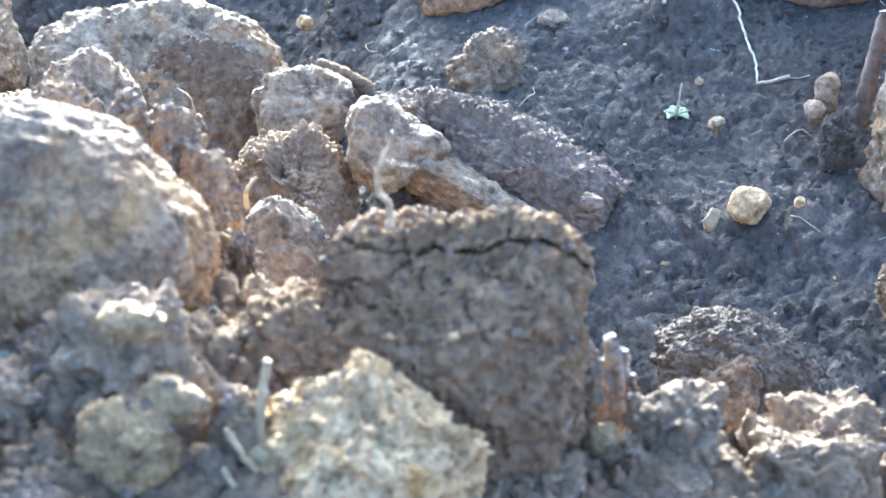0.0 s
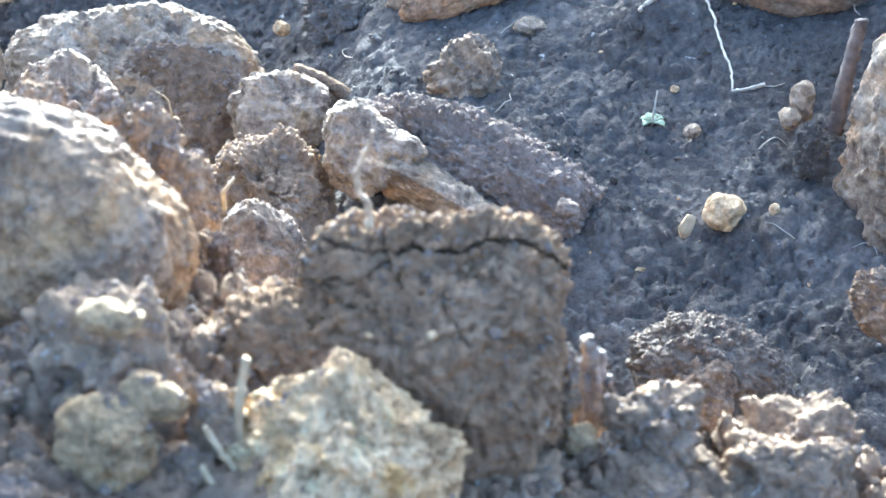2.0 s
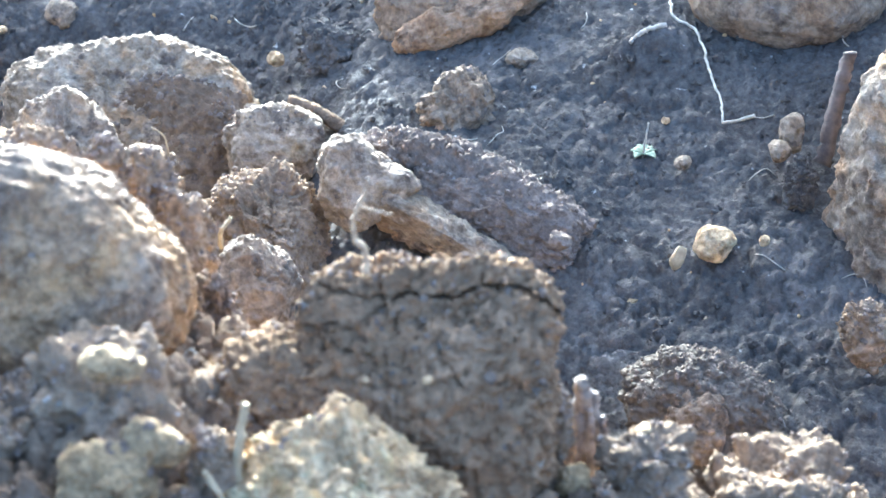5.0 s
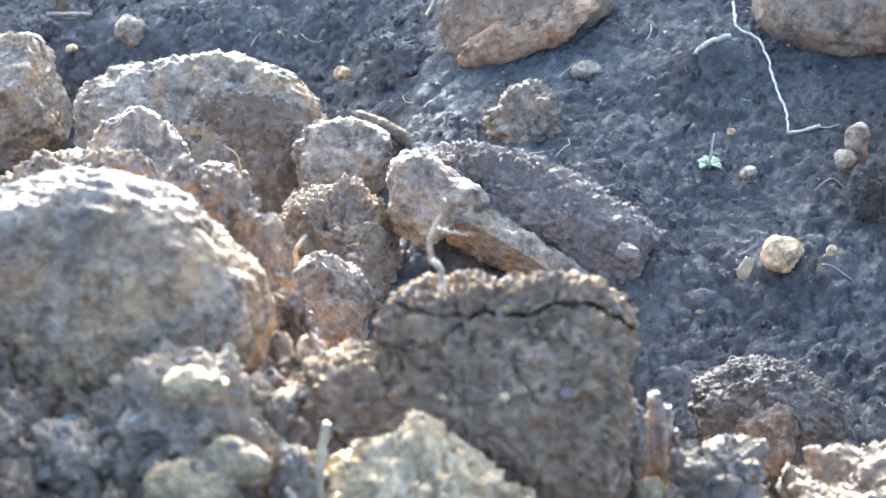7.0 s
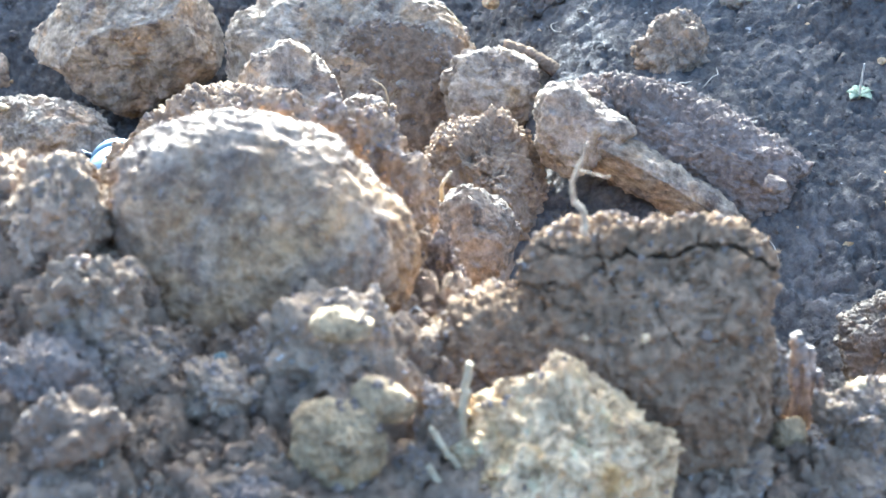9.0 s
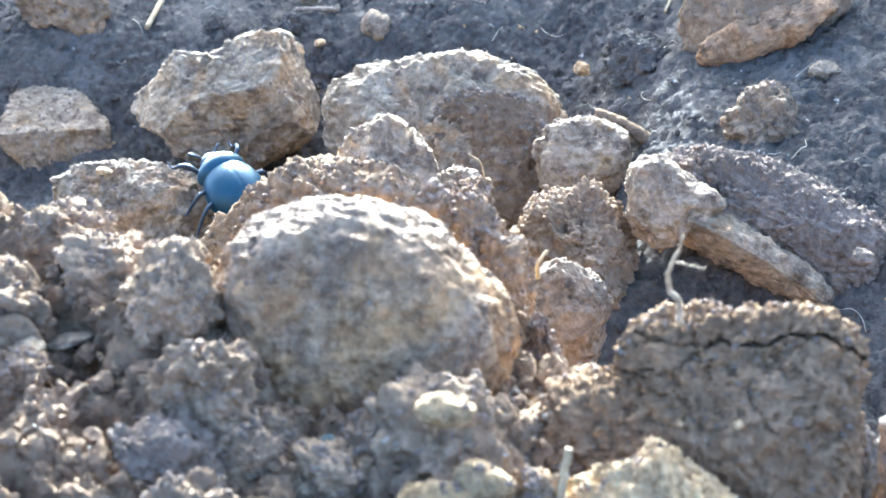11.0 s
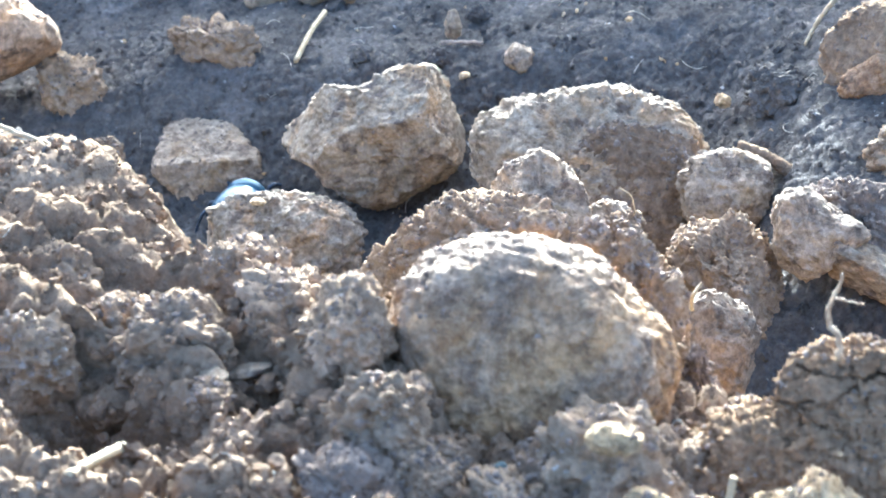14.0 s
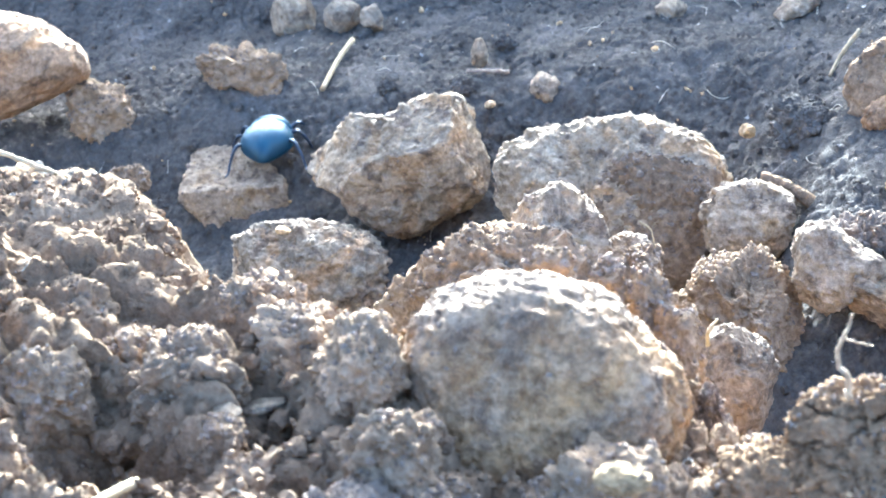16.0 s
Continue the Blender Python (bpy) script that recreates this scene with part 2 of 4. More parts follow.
def ring_radius(angle, radii):
    """A smooth closed outline through radii given at even steps of angle."""
    n = len(radii)
    u = (angle / (2 * math.pi) * n) % n
    i = np.floor(u).astype(int) % n
    t = u - np.floor(u)
    r = np.array(radii, float)
    a, b, c, e = r[(i - 1) % n], r[i], r[(i + 1) % n], r[(i + 2) % n]
    return 0.5 * (2 * b + (c - a) * t + (2 * a - 5 * b + 4 * c - e) * t**2 + (3 * b - a - 3 * c + e) * t**3)


def straight_sides(sides, n=72):
    """The outline of a block with straight sides, each given by the angle that it faces, in degrees, and its distance."""
    out = []
    for k in range(n):
        out.append(min(dist / math.cos(radians(360 * k / n - angle)) for angle, dist in sides if math.cos(radians(360 * k / n - angle)) > 0.05))
    return out


def rock_points(seed, size, box=2.3, amp=0.10, freq=1.4, facets=7, fine=0.35, crumb=0.0, level=5, cuts=(), crumb_mm=2.0, crevice=0.0, outline=None, flake=0.0, flake_mm=3.0):
    """A stone's points in millimetres: a rounded block with worn flats, lumps, grain and, if wanted, a crust of crumbs.
    outline: the radii of its upright section in the xz plane, from +x towards +z, in place of a round one."""
    d, f = sphere_data(level)
    rng = np.random.default_rng(seed)
    v = d * ((np.abs(d) ** box).sum(1) ** (-1 / box))[:, None]
    if outline:
        rho = np.hypot(d[:, 0], d[:, 2])
        v = d * ((rho**box + np.abs(d[:, 1]) ** box) ** (-1 / box))[:, None]
        mean = float(np.mean(outline))
        size = (2 * mean, size[1], 2 * mean)
        v = v * np.stack([ring_radius(np.arctan2(d[:, 2], d[:, 0]), outline) / mean, np.ones(len(d)), ring_radius(np.arctan2(d[:, 2], d[:, 0]), outline) / mean], 1)
    for n in range(facets):
        nn = rng.normal(size=3)
        nn /= np.linalg.norm(nn)
        over = v @ nn - rng.uniform(0.72, 0.95)
        v = v - np.outer(np.where(over > 0, over * 0.85, 0), nn)
    for *nn, at in cuts:
        nn = np.array(nn) / np.linalg.norm(nn)
        over = v @ nn - at
        v = v - np.outer(np.where(over > 0, over * 0.92, 0), nn)
    v = v * (1 + amp * fbm(v * freq + seed * 3.1, 4, seed))[:, None]
    half = np.array(size) / 2
    v = v * half
    nrm = v / half**2
    nrm /= np.linalg.norm(nrm, axis=1)[:, None]
    if fine:
        v = v + nrm * (fine * fbm(v / 2.6 + seed, 4, seed + 5, 0.6))[:, None]
        if level >= 6:
            v = v + nrm * (fine * (0.7 * (ridges(v / 1.9 + seed, 3, seed + 8) - 0.5) + 0.3 * (ridges(v / 0.7 + seed, 2, seed + 9) - 0.5)))[:, None]
    if flake:
        v = v + nrm * (flake * (plates(v / flake_mm + seed, seed + 51) + 0.6 * plates(v / (flake_mm * 0.45) + seed, seed + 57)))[:, None]
    if crumb:
        d1, d2 = cells(v / crumb_mm + seed, seed)
        e1, e2 = cells(v / (crumb_mm * 0.42) + seed, seed + 3)
        rough = 0.8 * (ridges(v / (crumb_mm * 1.25) + seed, 2, seed + 11) - 0.5) + 0.8 * (np.sqrt(np.clip((d2 - d1) / 0.5, 0, 1)) - 0.6) + 0.55 * (np.sqrt(np.clip((e2 - e1) / 0.5, 0, 1)) - 0.6)
        v = v + nrm * (crumb * (rough + 0.45 * (0.55 - d1) + 0.25 * (0.5 - e1)))[:, None]
    if crevice:
        for wide, deep in ((crumb_mm * 2.1, 1.0), (crumb_mm, 0.6)):
            q = v / wide + 0.35 * np.stack([vnoise(v / wide * 1.9, seed + 31), vnoise(v / wide * 1.9, seed + 32), vnoise(v / wide * 1.9, seed + 33)], 1)
            d1, d2 = cells(q + seed, seed + 21)
            open_here = smooth(fbm(v / (wide * 2.5), 2, seed + 27), -0.35, 0.15)
            v = v - nrm * (crevice * deep * open_here * (1 - smooth(d2 - d1, 0.0, 0.22)))[:, None]
    return v, f


def stone(name, label, mat, at, size, rot=(0, 0, 0), seed=1, category="stone", group="", shade=True, **shape):
    v, f = rock_points(seed, size, **shape)
    ob = new(name, mesh_from(name, v, f, mat, shade))
    ob.matrix_basis = pose(at[0] * MM, at[1] * MM, at[2] * MM, *rot)
    return tagged(ob, label, category, group)


def tube_points(path, radii, sides=8):
    """A bent round rod through the given points."""
    path = np.array(path, float)
    t = np.gradient(path, axis=0)
    t /= np.linalg.norm(t, axis=1)[:, None]
    ref = np.array([0.3, 0.2, 1.0]) if abs(t[0, 2]) < 0.8 else np.array([1.0, 0.2, 0.1])
    verts, faces = [], []
    for n, (p, w, r) in enumerate(zip(path, t, radii)):
        a = np.cross(w, ref)
        a /= np.linalg.norm(a)
        b = np.cross(w, a)
        for s in range(sides):
            q = 2 * math.pi * s / sides
            verts.append(p + r * (math.cos(q) * a + math.sin(q) * b))
    for n in range(len(path) - 1):
        for s in range(sides):
            s2 = (s + 1) % sides
            faces.append([n * sides + s, n * sides + s2, (n + 1) * sides + s2, (n + 1) * sides + s])
    faces.append(list(range(sides))[::-1])
    faces.append([(len(path) - 1) * sides + s for s in range(sides)])
    return np.array(verts), faces


def spline(points, n=24):
    """A smooth line through a few points."""
    p = np.array(points, float)
    p = np.vstack([2 * p[0] - p[1], p, 2 * p[-1] - p[-2]])
    out = []
    segs = len(p) - 3
    for k in range(segs):
        for u in np.linspace(0, 1, max(2, n // segs), endpoint=False):
            a, b, c, d = p[k : k + 4]
            out.append(0.5 * (2 * b + (c - a) * u + (2 * a - 5 * b + 4 * c - d) * u**2 + (3 * b - a - 3 * c + d) * u**3))
    out.append(p[-2])
    return np.array(out)


def rod(points, r0, r1, rough=0.0, seed=0, n=24, sides=8):
    line = spline(points, n)
    rng = np.random.default_rng(seed)
    line = line + rng.normal(size=line.shape) * rough
    radii = np.linspace(r0, r1, len(line)) * (1 + rng.normal(size=len(line)) * rough * 0.8)
    return tube_points(line, radii, sides)


# ---- ground ----
def terrain(x, y):
    """Height of the soil without its crumbs."""
    back = 0.054 * np.clip(x, -400, 400) + np.interp(y, [-80, -60, -20, -10, 10, 30, 60, 120, 400], [-26, -22, -13, -8, -3, 1, 3, 2, 2])
    back = back + smooth(x, -15, 50) * np.interp(y, [10, 40, 80, 300], [0, 4.5, 9, 20])
    pit = smooth(x, 4, -26) * smooth(y, -70, -20) * (1 - smooth(y, 62, 100))
    back = back - 19 * pit
    # unseen rise uphill of all the stones, added to shade the far slope
    back = back + smooth(y, 138, 215) * np.interp(x, [-400, -25, -14, 6, 30, 400], [49, 49, 61, 67, 95, 95])
    for cx, cy, top, rx, ry in MOUNDS:
        back = back + top * np.exp(-(((x - cx) / rx) ** 2 + ((y - cy) / ry) ** 2))
    crest = np.interp(x, [-200, -90, -57, -40, -15, 5, 20, 30, 42, 70, 200], [62, 56, 49, 43, 36, 31, 27, 26, 18, 14, 12])
    edge = np.interp(x, [-200, -88, -78, -70, -56, -40, -10, 14, 24, 34, 200], [-60, -65, -71, -80, -87, -91, -94, -104, -110, -100, -94])
    wide = np.interp(x, [-85, -56, 24], [60, 42, 20])
    # the near side falls towards the viewer, gently in the middle, more at both ends
    fall = np.interp(x, [-200, -60, -42, -5, 15, 200], [0.14, 0.14, 0.10, 0.10, 0.28, 0.30])
    brow = np.interp(x, [-200, -60, -42, -5, 15, 35, 200], [-84, -90, -112, -120, -112, -104, -98])
    crest = crest - fall * np.clip(brow - y, 0, 90)
    crest = crest - 5 * np.exp(-(((x + 68) / 10) ** 2)) * smooth(y, -112, -92)
    for cx, cy, deep, r in HOLLOWS:
        crest = crest - deep * np.exp(-(((x - cx) ** 2 + (y - cy) ** 2) / r**2) ** 2)
    s = smooth(y, edge - 8, edge - 8 + wide)
    return crest * (1 - s) + back * s


HOLLOWS = ((-75, -117, 12, 8.0), (-56, -111, 9, 4.5), (-66, -119, 7, 4.0), (-48, -122, 6, 4.0))
MOUNDS = [
    (-48, -31, 52, 20, 20), (-16, -12, 18, 11, 18), (-16, -46, 22, 10, 14), (10, 0, 6, 18, 14),
    (-128, 108, 4, 14, 12), (44, 34, 5, 7, 5), (-26, 60, 6, 20, 14),
]


def blocks(p, size, seed):
    """Broken clods: tilted plateaus of uneven height with steep sides and creases, about -0.6 to 1."""
    w = p / size + 0.30 * np.stack([vnoise(p / size * 1.6, seed + 40), vnoise(p / size * 1.6 + 9, seed + 41), 0 * p[:, 0]], 1)
    i0, j0 = np.floor(w[:, 0]), np.floor(w[:, 1])
    zero = 0 * i0
    d1, d2 = np.full(len(p), 9.0), np.full(len(p), 9.0)
    top = zero
    for a in (-1, 0, 1):
        for b in (-1, 0, 1):
            i, j = i0 + a, j0 + b
            dx, dy = w[:, 0] - i - hash3(i, j, zero, seed), w[:, 1] - j - hash3(i, j, zero, seed + 7)
            d = np.sqrt(dx * dx + dy * dy)
            here = hash3(i, j, zero, seed + 13) + 0.9 * dx * (hash3(i, j, zero, seed + 17) - 0.5) + 0.9 * dy * (hash3(i, j, zero, seed + 19) - 0.65)
            top = np.where(d < d1, here, top)
            d2 = np.minimum(d2, np.maximum(d, d1))
            d1 = np.minimum(d1, d)
    edge = smooth(d2 - d1, 0.0, 0.30)
    return top * edge - 0.45 * (1 - edge)


def soil_relief(p, near):
    """Lumps and crumbs standing out of the soil, at places p."""
    fore = 1 - smooth(p[:, 1], -100, -60)
    mound = fore * smooth(p[:, 0], -45, -62)
    lump = smooth(fbm(p / 20.0, 2, 15), -0.45, 0.35)
    foot = fore + (1 - fore) * (0.38 + 0.30 * (1 - smooth(p[:, 1], -50, 15)) * smooth(p[:, 0], -5, 20))   # the bare slope is finer than the ridge
    h = 1.5 * fbm(p / 15.0, 3, 3)
    h = h + foot * (1.9 + 1.0 * fore) * (1 - 0.8 * mound) * (blocks(p, 7.5, 21) - 0.25) * (0.3 + 0.7 * lump)
    h = h + mound * (3.2 * (blocks(p * (0.42, 1.0, 1.0), 8.0, 25) - 0.3) + 1.7 * (blocks(p * (0.42, 1.0, 1.0), 3.8, 26) - 0.3))
    h = h + (0.45 + 0.55 * foot) * (1.15 - 0.4 * mound) * (blocks(p, 3.2, 22) - 0.25) * (0.35 + 0.65 * smooth(fbm(p / 9.0, 2, 31), -0.4, 0.3))
    h = h + (0.5 + 0.5 * foot) * (0.9 - 0.4 * mound) * (ridges(p / 2.9, 3, 24) - 0.5)
    return near * (h + 0.45 * (blocks(p, 1.4, 23) - 0.25))


def soil_points(x, y):
    """Places on the soil's surface: the terrain, swollen along its normal by the relief."""
    z = terrain(x, y)
    gx_, gy_ = (terrain(x + 0.5, y) - z) / 0.5, (terrain(x, y + 0.5) - z) / 0.5
    nrm = np.stack([-gx_, -gy_, np.ones_like(x)], 1)
    nrm /= np.linalg.norm(nrm, axis=1)[:, None]
    near = np.exp(-np.maximum(np.abs(x + 30) - 250, 0) / 200) * np.exp(-np.maximum(np.abs(y) - 250, 0) / 200)
    p = np.stack([x, y, z], 1)
    return p + nrm * soil_relief(p, near)[:, None]


def steps(lo, hi, n, far):
    mid = np.linspace(lo, hi, n)
    out = (mid[1] - mid[0]) * np.cumsum(1.45 ** np.arange(1, 40))
    out = out[out < far]
    return np.concatenate([lo - out[::-1], mid, hi + out])


gx, gy = steps(-235, 125, 760, 6e7), steps(-165, 205, 720, 6e7)
X, Y = np.meshgrid(gx, gy)
xs, ys = X.ravel(), Y.ravel()
ground_points = soil_points(xs, ys)
idx = np.arange(len(xs)).reshape(X.shape)
quads = np.stack([idx[:-1, :-1], idx[:-1, 1:], idx[1:, 1:], idx[1:, :-1]], -1).reshape(-1, 4)
gme = bpy.data.meshes.new("ground")
gme.vertices.add(len(xs))
gme.vertices.foreach_set("co", (ground_points * MM).ravel())
gme.loops.add(quads.size)
gme.loops.foreach_set("vertex_index", quads.ravel())
gme.polygons.add(len(quads))
gme.polygons.foreach_set("loop_start", np.arange(0, quads.size, 4))
gme.polygons.foreach_set("loop_total", np.full(len(quads), 4))
gme.polygons.foreach_set("use_smooth", np.ones(len(quads), bool))
gme.materials.append(SOIL)
gme.materials.append(TILTH)
mids = ground_points[quads[:, 0]]
gme.polygons.foreach_set("material_index", (mids[:, 1] + 9 * fbm(mids / 6.0, 3, 61) < -68).astype(np.int32))
gme.update(calc_edges=True)
tagged(new("ground", gme), "dark grey-brown dry crumbly field soil", "ground", kind="structure")


def ground_z(x, y):
    return float(soil_points(np.array([float(x)]), np.array([float(y)]))[0, 2])


# ---- stones, nearest first ----
LEAN = (-27, 0, 0)     # stones given by an outline lie back with the slope
stone("boulder", "large rounded dusty grey-tan stone half buried in soil", BOULDER, (-28.3, -103, 41.6), (0, 23, 0), LEAN, 11, level=7, box=2.7, amp=0.045, freq=1.8, facets=0, fine=0.85, flake=0.38, flake_mm=1.9, outline=(14.2, 12.3, 11.5, 11.6, 12.1, 13.4, 15.0, 16.0, 14.8, 14.4, 15.0, 15.6, 15.6, 14.8, 14.4, 14.8), cuts=((0.1, 0.85, 0.52, 0.74), (0, -1.0, 0.1, 0.90)))
stone("stone", "cream angular stone with dirt-filled rough patches", CREAM, (0.6, -129, 33.6), (0, 14, 0), LEAN, 12, level=7, box=2.5, amp=0.06, freq=2.0, facets=2, fine=0.9, flake=1.3, flake_mm=2.4, outline=(8.7, 6.9, 6.5, 6.3, 8.3, 7.2, 8.3, 9.6, 9.2, 9.0, 9.0, 8.3, 8.0, 8.7, 9.4, 9.4), cuts=((0.62, -0.62, 0.48, 0.66), (-0.5, -0.7, 0.5, 0.74)))
stone("pebble", "small pale flat stone resting on clods", YELLOW, (-18, -126.5, 45.8), (5.2, 4.2, 2.9), (0, 6, 0), 13, level=5, fine=0.25, flake=0.25, flake_mm=1.4, group="pebbles")
stone("stone", "grey-tan rough stone among clods", YELLOW, (-18.4, -132, 37.2), (8.4, 6.5, 8.6), (0, 0, 0), 14, level=6, fine=0.5, flake=0.6, flake_mm=2.0, crumb=0.15, crumb_mm=1.2)
stone("stone", "small grey-tan stone leaning on another", YELLOW, (-14.6, -129.5, 40.0), (5.6, 4, 3.4), (0, 24, 0), 15, level=5, fine=0.25, flake=0.2, flake_mm=1.5)
stone("pebble", "small smooth greyish yellow pebble", YELLOW, (20.0, -115.4, 25.8), (3.6, 2.8, 3.2), (0, 14, 0), 16, level=5, fine=0.08, group="pebbles")

stone("stone", "pale peaked stone with dirt on its crown", LIME, (-39.8, -20, 18.9), (0, 14, 0), LEAN, 21, level=6, box=2.2, amp=0.05, fine=1.0, facets=2, flake=0.7, flake_mm=3.4, outline=(7.6, 6.9, 6.6, 7.1, 7.6, 7.2, 7.4, 8.0, 8.3, 8.6, 8.6, 8.3, 8.1, 8.3, 8.8, 8.2), cuts=((0.5, -0.8, 0.3, 0.7), (-0.75, -0.55, 0.3, 0.72)))
stone("stone", "small pale stone beside a larger one", LIME, (-30.0, -17, 13.5), (0, 8, 0), LEAN, 22, level=6, fine=0.5, flake=0.4, flake_mm=2.4, outline=(3.9, 3.6, 3.4, 3.4, 3.7, 4.2, 4.3, 4.2, 4.1, 4.0, 4.5, 5.1, 5.5, 5.4, 5.1, 4.4))
stone("stone", "round pale stone with dusty top", LIME, (-16.0, 33, -5.2), (0, 16, 0), LEAN, 23, level=6, box=2.6, amp=0.06, fine=1.0, facets=3, flake=0.6, flake_mm=3.2, outline=(8.1, 7.9, 7.2, 6.9, 6.8, 7.0, 7.8, 8.3, 8.2, 8.6, 8.4, 8.0, 8.0, 8.0, 8.2, 8.2))
stone("stone", "reddish brown stone with pale dusty crown", RUST, (-14.2, -41, 7.2), (0, 11, 0), LEAN, 27, level=6, amp=0.06, fine=0.7, facets=2, flake=0.7, flake_mm=2.6, outline=(5.3, 5.3, 5.6, 6.1, 6.9, 7.0, 6.4, 5.4, 5.6, 5.7, 6.4, 8.0, 8.4, 7.6, 6.4, 5.6))
stone("stone", "angular pale tan stone with a peaked corner", OCHRE, (-81.7, 65, -6.2), (0, 24, 0), LEAN, 30, level=7, box=3.0, amp=0.035, fine=0.9, facets=0, flake=0.9, flake_mm=5.0, outline=(15.8, 14.9, 16.9, 14.0, 11.2, 10.4, 14.2, 16.4, 20.2, 14.4, 13.6, 13.2, 12.9, 11.8, 12.8, 15.1), cuts=((0.97, -0.1, 0.2, 0.86), (-0.1, -0.80, 0.60, 0.80), (-0.72, -0.6, 0.3, 0.92), (0.1, -0.78, -0.62, 0.70)))
stone("stone", "flat pale slab of stone tilted in soil", LIME, (-120.5, 79, -15.2), (0, 18, 0), LEAN, 31, level=7, box=4.5, amp=0.015, facets=0, fine=0.5, flake=0.5, flake_mm=3.0, outline=straight_sides(((48, 7.2), (85, 8.3), (175, 11.2), (225, 10.2), (285, 8.2), (15, 9.6))), cuts=((0.05, -0.64, 0.77, 0.32), (0.10, -0.93, -0.36, 0.66)))
stone("stone", "low mottled grey stone caked with dirt", GREY, (-97.7, 42, -16.3), (0, 20, 0), LEAN, 32, level=7, box=2.6, amp=0.05, fine=0.9, facets=3, flake=1.1, flake_mm=4.0, crumb=0.4, crumb_mm=2.4, outline=(15.9, 13.7, 11.1, 9.6, 8.9, 9.4, 12.2, 15.2, 16.4, 16.6, 14.0, 11.4, 11.4, 12.4, 13.6, 15.0))
stone("stone", "smooth brown rounded stone half buried", BROWN, (68, 43, 11.1), (0, 22, 0), LEAN, 34, level=6, amp=0.04, fine=0.6, facets=1, flake=0.4, flake_mm=4.0, outline=(14.0, 13.8, 12.2, 10.6, 10.4, 11.8, 14.1, 17.6, 15.8, 11.6, 8.9, 8.0, 7.5, 7.9, 9.4, 11.7))
stone("boulder", "large grey rounded stone with rough dusty face", GREY, (87, -6, -2), (44, 36, 60), (0, -10, 0), 35, level=7, fine=1.0, facets=3, box=2.2, flake=0.8, flake_mm=4.5)
stone("stone", "pale crust-flecked stone sunk in soil", BROWN, (12.7, 27, 1), (13, 12, 15), (0, 0, 0), 36, level=6, amp=0.16, fine=0.9, crumb=0.6, flake=0.9, flake_mm=3.0)
stone("stone", "rounded orange-brown stone on the soil", ORANGE, (-170.1, 94, 8.6), (0, 24, 0), LEAN, 37, level=6, amp=0.04, fine=0.6, facets=2, flake=0.5, flake_mm=4.0, outline=(15.9, 12.6, 10.6, 9.8, 10.2, 11.0, 11.5, 12.6, 13.9, 13.4, 13.0, 14.0, 14.5, 14.5, 14.8, 16.2))
stone("stone", "tan rough stone on a bare slope", OCHRE, (-122, 141, -2), (11, 9, 10), (0, 0, 0), 38, level=5, fine=0.4)


def built_stone(at, label, pieces):
    """A stone with soil caked on it: name, label, material, place on the stone, size, turn, seed and shape of each part."""
    whole = tagged(new("stone"), label, "stone")
    whole.location = [c * MM for c in at]
    for name, words, mat, place, size, rot, seed, shape in pieces:
        v, f = rock_points(seed, size, **shape)
        part(name, mesh_from(name, v, f, mat), whole, words, pose(*(c * MM for c in place), *rot))
    return whole


built_stone((9, -4, -4), "long pale stone under a rough crust of soil", (
    ("core", "long pale tan stone core", OCHRE, (0.8, -9, 3.8), (28, 9, 7.0), (-27, 34, -6), 24, dict(level=6, box=2.5, amp=0.06, fine=0.7, facets=2, flake=0.5, flake_mm=3.0, cuts=((0, -0.55, -0.83, 0.45),))),
    ("white_end", "pale stone end with a bare top", LIME, (-11.0, -5.5, 11.0), (0, 11, 0), LEAN, 25, dict(level=6, box=2.6, amp=0.05, fine=0.8, facets=2, flake=0.6, flake_mm=2.8, outline=(8.5, 6.6, 5.4, 5.8, 6.8, 7.6, 7.0, 5.6, 5.2, 5.4, 5.6, 6.2, 6.8, 7.2, 8.0, 9.0))),
    ("soil_crust", "rough crust of crumbly soil", LITCRUST, (6.0, 2.5, 1.0), (41, 22, 19), (-27, 30, -4), 26, dict(level=7, box=2.2, amp=0.12, freq=2.4, fine=0.9, crumb=0.3, crumb_mm=3.2, facets=2, crevice=0.5, flake=1.3, flake_mm=2.4)),
))
built_stone((-42, 47, -6.4), "broad tan stone with a soil-caked side", (
    ("bare_stone", "bare tan weathered stone", OCHRE, (0, 0, 0), (0, 26, 0), LEAN, 29, dict(level=7, box=2.6, amp=0.03, fine=1.1, facets=0, flake=1.0, flake_mm=4.2, outline=(21.4, 20.8, 17.4, 15.7, 14.2, 14.4, 17.6, 21.0, 19.4, 17.5, 16.2, 15.0, 15.0, 16.0, 17.8, 19.0), cuts=((0.1, -0.86, 0.5, 0.84),))),
    ("soil_cake", "dark soil caked on the stone", TILTH, (10.0, -10.4, -0.5), (27, 7, 23), (-27, 20, 0), 45, dict(level=6, box=2.4, amp=0.16, fine=0.8, facets=3, crumb=0.5, crumb_mm=2.6, crevice=0.5, flake=0.8, flake_mm=3.2)),
))
